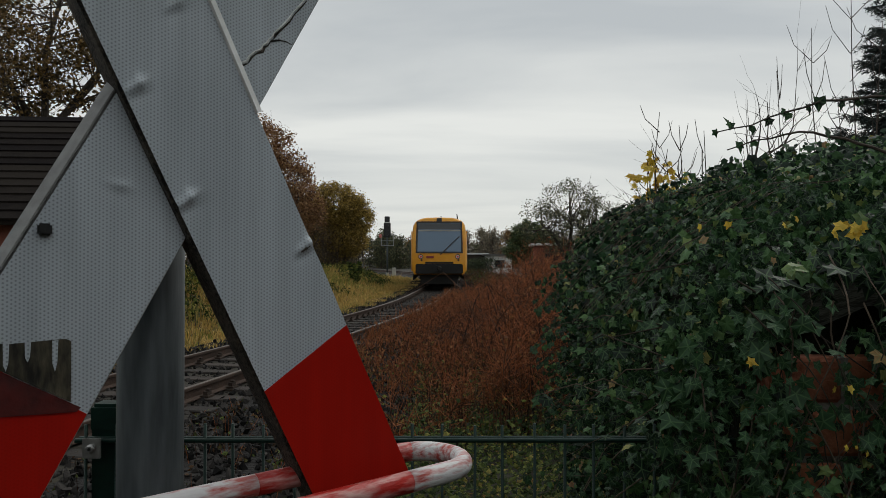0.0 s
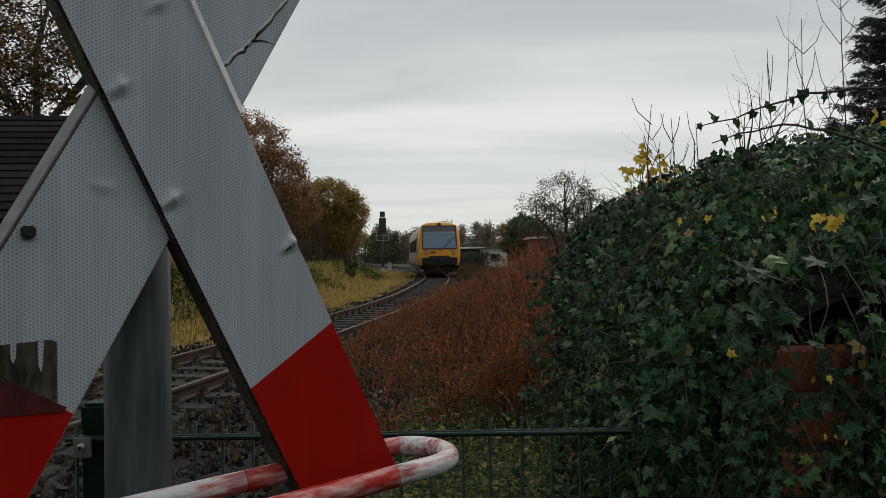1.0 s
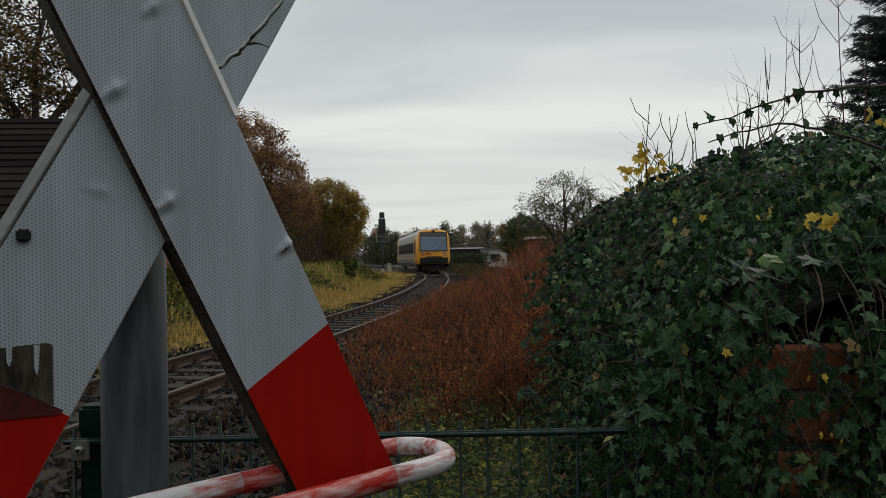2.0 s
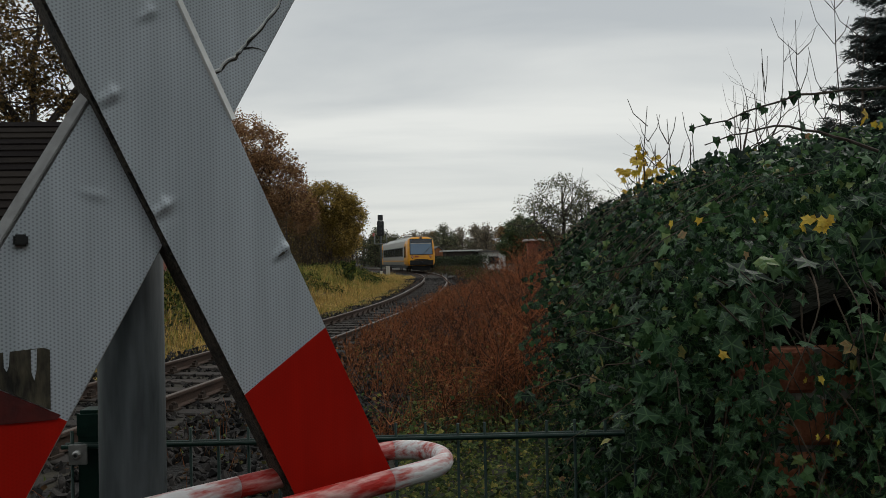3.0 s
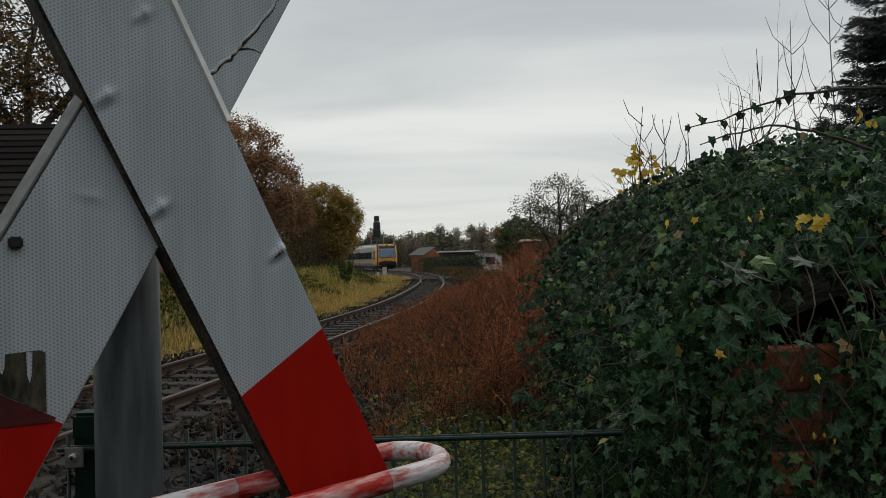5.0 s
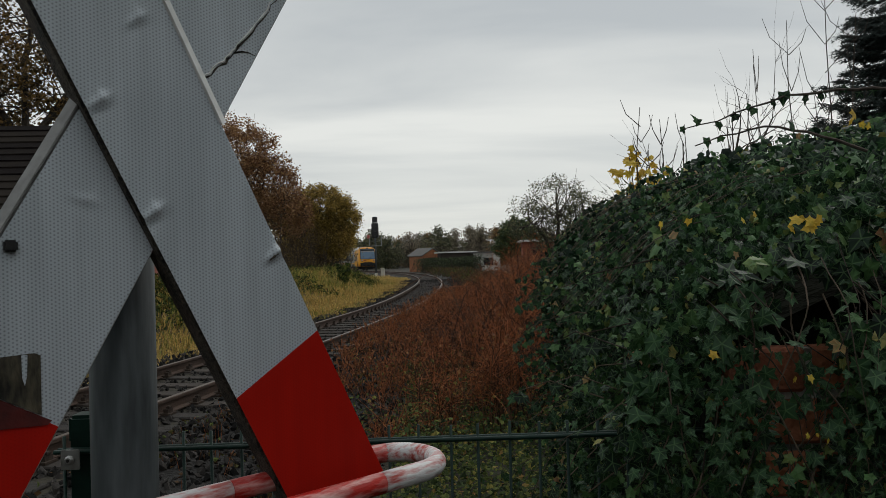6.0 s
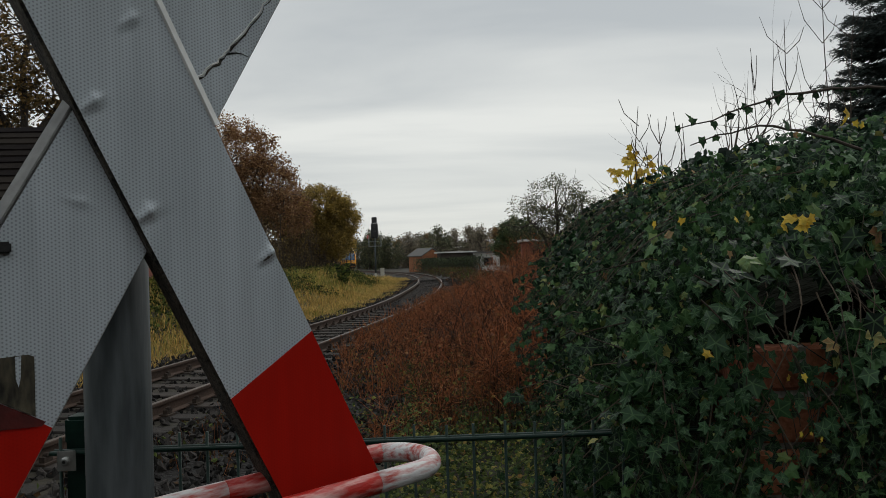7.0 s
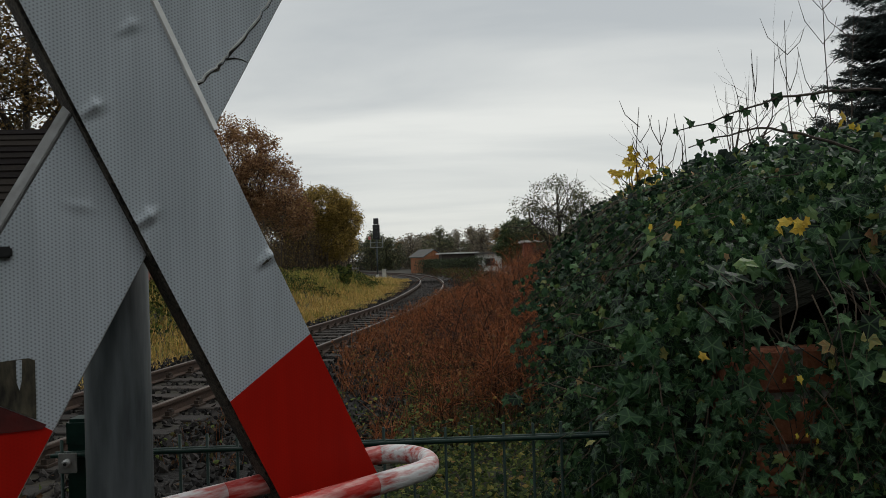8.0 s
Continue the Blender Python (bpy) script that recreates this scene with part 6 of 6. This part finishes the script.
def build_far_woods():
    """Far treeline behind the gardens: half-bare crowns of fine twigs with leaves paled to paint haze, some greener,
    some russet.
    """
    rng = random.Random(71)
    wd = Shape()
    kinds = (Shape(), Shape(), Shape())
    for i in range(84):
        u = i / 83
        x = -42 + 100 * u + rng.uniform(-2, 2)
        y = 150 + rng.uniform(-12, 25)
        h = rng.uniform(6.2, 8.9)
        z0 = fall(190)
        r = rng.uniform(1.7, 3.2)
        lv = kinds[rng.choice((0, 0, 0, 0, 1, 1, 2))]
        wd.tube([(x, y, z0), (x, y, z0 + h * 0.6)], [0.2, 0.08], 5, cap=False)
        for j in range(46):
            v = rng.random()
            w = r * math.sqrt(max(0.05, 1 - (2 * v - 0.9) ** 2))
            p = Vector((x + rng.gauss(0, 0.62) * w, y + rng.gauss(0, 0.5) * w, z0 + h * (0.06 + 0.86 * v)))
            base = Vector((x, y, z0 + h * min(0.6, 0.25 + 0.4 * v)))
            wd.tube([base, base.lerp(p, 0.6) + rand_dir(rng) * 0.3, p], [0.06, 0.04, 0.022], 3, cap=False)
            for k in range(5):
                wd.tube([p, p + Vector((rng.gauss(0, 0.5), rng.gauss(0, 0.4), rng.uniform(0.2, 1.2)))], [0.022, 0.010], 3, cap=False)
            for k in range(48):
                vs, fs = blade_leaf(p + rand_dir(rng) * 1.25 * rng.random() ** 0.6, rand_dir(rng), rand_dir(rng), rng.uniform(0.20, 0.44), rng)
                lv.add(vs, fs)
    t = thing("far_woods", "brown-grey treeline behind the gardens, haze in its leaf colour", "woods", kind="stuff")
    part("stems", wd, M["twig"], t, fix=False, kind="stuff")
    for lv, mat in zip(kinds, ("grey_brown", "olive_grey", "oak_brown")):
        part("foliage", lv, M[mat], t, fix=False, kind="stuff")


def build_sky_block_trees():
    """Unseen dark evergreens, added behind the footpath to block low sky light."""
    rng = random.Random(77)
    lv, wd = Shape(), Shape()
    for i in range(26):
        a = radians(178 + 184 * i / 25)
        x, y = 13 * math.cos(a) + rng.uniform(-1, 1), 4 + 15 * math.sin(a) + rng.uniform(-1, 1)
        h = rng.uniform(5.0, 6.6)
        wd.tube([(x, y, -0.2), (x, y, h * 0.8)], [0.22, 0.08], 7, cap=False)
        for j in range(420):
            z = rng.uniform(0.3, h)
            r = 2.3 * (1 - 0.6 * z / h) * rng.random() ** 0.5
            b = rng.uniform(0, 6.283)
            vs, fs = blade_leaf(Vector((x + r * math.cos(b), y + r * math.sin(b), z)), rand_dir(rng), rand_dir(rng), rng.uniform(0.5, 0.9), rng)
            lv.add(vs, fs)
    t = thing("sky_block_trees", "unseen row of dark evergreens added to block low sky light", "trees", kind="stuff")
    part("stems", wd, M["bark"], t, fix=False, kind="stuff")
    part("foliage", lv, M["needle"], t, fix=False, kind="stuff")


def build_hedge(name, label, pts, h, depth, mat, seed, n, size):
    rng = random.Random(seed)
    lv, wd = Shape(), Shape()
    pts = [Vector(p) for p in pts]
    for i in range(n):
        u = rng.random() * (len(pts) - 1)
        k = min(int(u), len(pts) - 2)
        p = pts[k].lerp(pts[k + 1], u - k)
        hh = h * (0.75 + 0.45 * (0.5 + hum(p.x, p.y, seed, 0.35)))
        q = Vector((p.x + rng.gauss(0, depth), p.y + rng.gauss(0, depth), fall(p.y) + hh * rng.random() ** 0.7))
        vs, fs = blade_leaf(q, rand_dir(rng), rand_dir(rng), size * rng.uniform(0.6, 1.3), rng)
        lv.add(vs, fs)
        if i % 40 == 0:
            b = Vector((q.x + rng.gauss(0, 0.3), q.y, fall(p.y) - 0.1))
            wd.tube([b, q, q + Vector((rng.gauss(0, 0.2), 0, rng.uniform(0.1, 0.5)))], [0.03, 0.015, 0.005], 3, cap=False)
    t = thing(name, label, "hedge", kind="stuff")
    part("stems", wd, M["twig"], t, fix=False, kind="stuff")
    part("foliage", lv, M[mat], t, fix=False, kind="stuff")


# ---------------------------------------------------------------- build
build_ground()
railcar = build_train()
build_cross()
build_barrier()
build_fence()
build_ivy()
build_canes()
build_weeds()
build_grass()
build_bank_weeds()
build_shoulder_weeds()
build_signal()
build_house()
build_shed("garden_shed", "small garden shed with orange-brown gable and grey roof", 0.25, 98, 3.2, 3.6, 2.3, 3.2, "shedwall", "shedroof", 32, boards=True)
build_flat_shed("long_outbuilding", "long low outbuilding with a flat dark roof", 3.5, 92, 4.4, 5, 2.5, "darkboards", "whitewall", 4)
build_flat_shed("white_outbuilding", "low white rendered outbuilding", 7.3, 89, 3.0, 4, 2.35, "whitewall", "shedroof", 4)
build_flat_shed("garden_outbuilding", "brick garden outbuilding with a pale flat roof", 9.9, 62, 3.6, 5, 3.0, "housewall", "whitewall", -6)
build_far_woods()
build_sky_block_trees()
build_hedge("garden_hedge", "dark hedge in front of the gardens", [(-1.0, 93, 0), (1.0, 88, 0), (3, 83, 0), (5.2, 79, 0)], 1.75, 0.7, "hedge_green", 81, 14000, 0.15)
build_hedge("line_hedge", "tall brown hedge along the curve", [(-9.5, 58, 0), (-11, 72, 0), (-17, 92, 0), (-28, 118, 0)], 3.6, 1.1, "oak_dark", 82, 16000, 0.16)
build_hedge("low_brush", "low withered brush beside the curve", [(2.6, 34, 0), (3.0, 44, 0), (2.6, 58, 0), (1.4, 70, 0), (0.4, 80, 0)], 0.7, 0.55, "shoulder", 84, 9000, 0.10)
build_hedge("bank_hedge", "brown withered shrubs on top of the bank", [(-14.0, 27, 0), (-10.8, 32, 0), (-9.6, 38, 0), (-8.1, 45, 0), (-7.2, 52, 0)], 3.7, 0.8, "oak_dark", 83, 24000, 0.11)
build_crown_tree("autumn_tree", "large tree with russet autumn leaves", -11.9, 42, [(0, 0, 6.9, 3.2, 3, 2.5), (2.0, 0.5, 5.3, 2.2, 2, 2.1), (-2.5, 0, 5.8, 2.4, 2, 2.2), (3.4, -0.5, 3.8, 1.7, 1.6, 1.5), (0.4, -0.6, 3.4, 2.8, 1.6, 1.9)], "maple_red", 91, 84000, 0.13, 0.26, gaps=0.10, clump=0.42)
build_crown_tree("autumn_tree", "tree with olive and golden autumn leaves", -7.4, 48, [(0, 0, 4.3, 2.0, 1.8, 1.7), (1.5, 0.3, 3.7, 1.3, 1.2, 1.4), (-1.3, 0, 3.2, 1.7, 1.5, 1.6), (0.9, -0.3, 2.2, 1.5, 1.4, 1.2)], "olive", 92, 56000, 0.125, 0.2, gaps=0.06, clump=0.36)
build_crown_tree("garden_tree", "tree with sparse olive-brown leaves behind the house", -15.2, 27, [(0.5, 0, 10.5, 3.4, 3, 2.2), (2.0, 0, 7.6, 2.4, 2.2, 1.3), (-1.6, 0, 7.4, 2.6, 2.2, 1.4), (-3.5, 0, 9.5, 2.4, 2.2, 1.8), (3.2, 0, 9.2, 1.8, 1.8, 1.4)], "olive_dark", 93, 34000, 0.15, 0.24, gaps=0.24, clump=0.45)
build_crown_tree("fruit_tree", "half-bare fruit tree with a twisted crown", 7.0, 40, [(0.2, 0, 4.7, 1.9, 1.7, 1.6), (-1.4, 0, 3.7, 1.5, 1.4, 1.2), (1.7, 0, 4.0, 1.5, 1.4, 1.3), (0.3, 0, 2.7, 2.0, 1.6, 1.0)], "olive_grey", 94, 17000, 0.10, 0.24, gaps=0.24, clump=0.3, per=14)
build_crown_tree("evergreen_tree", "rounded dark green tree behind the gardens", 9.6, 78, [(0, 0, 4.4, 2.0, 2, 1.7), (1.2, 0, 3.2, 1.8, 1.6, 1.6), (-1.1, 0, 3.0, 1.6, 1.5, 1.5)], "dull_green", 95, 14000, 0.24, 0.2, clump=0.4)
build_tree("bare_tree", "bare grey tree behind the ivy", 3.55, 9.6, 3.7, 0.085, None, 96, 0, 0, levels=3, spread=0.95, wood_mat="twig", fork=0.35)
build_tree("bare_shrub", "thin bare shrub with a few faded leaves", 11.4, 46, 5.2, 0.12, "dull_green", 97, 1500, 0.12, levels=3, spread=0.8)
build_tree("bare_shrub", "thin bare shrub with a few faded leaves", 14.6, 50, 5.4, 0.12, "dull_green", 103, 1200, 0.12, levels=3, spread=0.8)
build_conifer(8.4, 12.2, 9.1, 98)
build_sapling("maple_sapling", "young maple keeping a few yellow leaves", 2.0, 6.8, [(0, 0, 3.10), (0.10, 0.1, 2.70), (-0.12, 0, 2.65)], 99, "yellow_leaf", 3, (2.22, 2.72), 0.010, 9, 0.55, 0.10)
build_sapling("bare_sapling", "bare forked shoots behind the ivy", 2.30, 6.9, [(-0.08, 0, 3.0), (0.16, 0, 2.95), (-0.05, 0.1, 2.7)], 100, rad=0.010)
build_sapling("bare_sapling", "tall bare shoots beside the spruce", 2.92, 5.4, [(-0.20, 0, 3.45), (0.10, 0, 3.80), (-0.42, 0.1, 3.15), (0.34, 0, 3.5), (0.05, 0.1, 2.9)], 101, rad=0.007, twigs=8)
build_sapling("green_shrub", "green shrub among the dry grass", -4.6, 37, [(0.3 * math.cos(k), 0.3 * math.sin(k), 0.9 + 0.12 * (k % 4)) for k in range(9)], 102, "weed", 5, (0.1, 2), 0.01, 7, 0.15, 0.16)
build_wall()
build_track()
build_ballast()


def motions():
    walk(railcar, [(0.25 * i, train_pose(0.25 * i)) for i in range(33)])


motions()
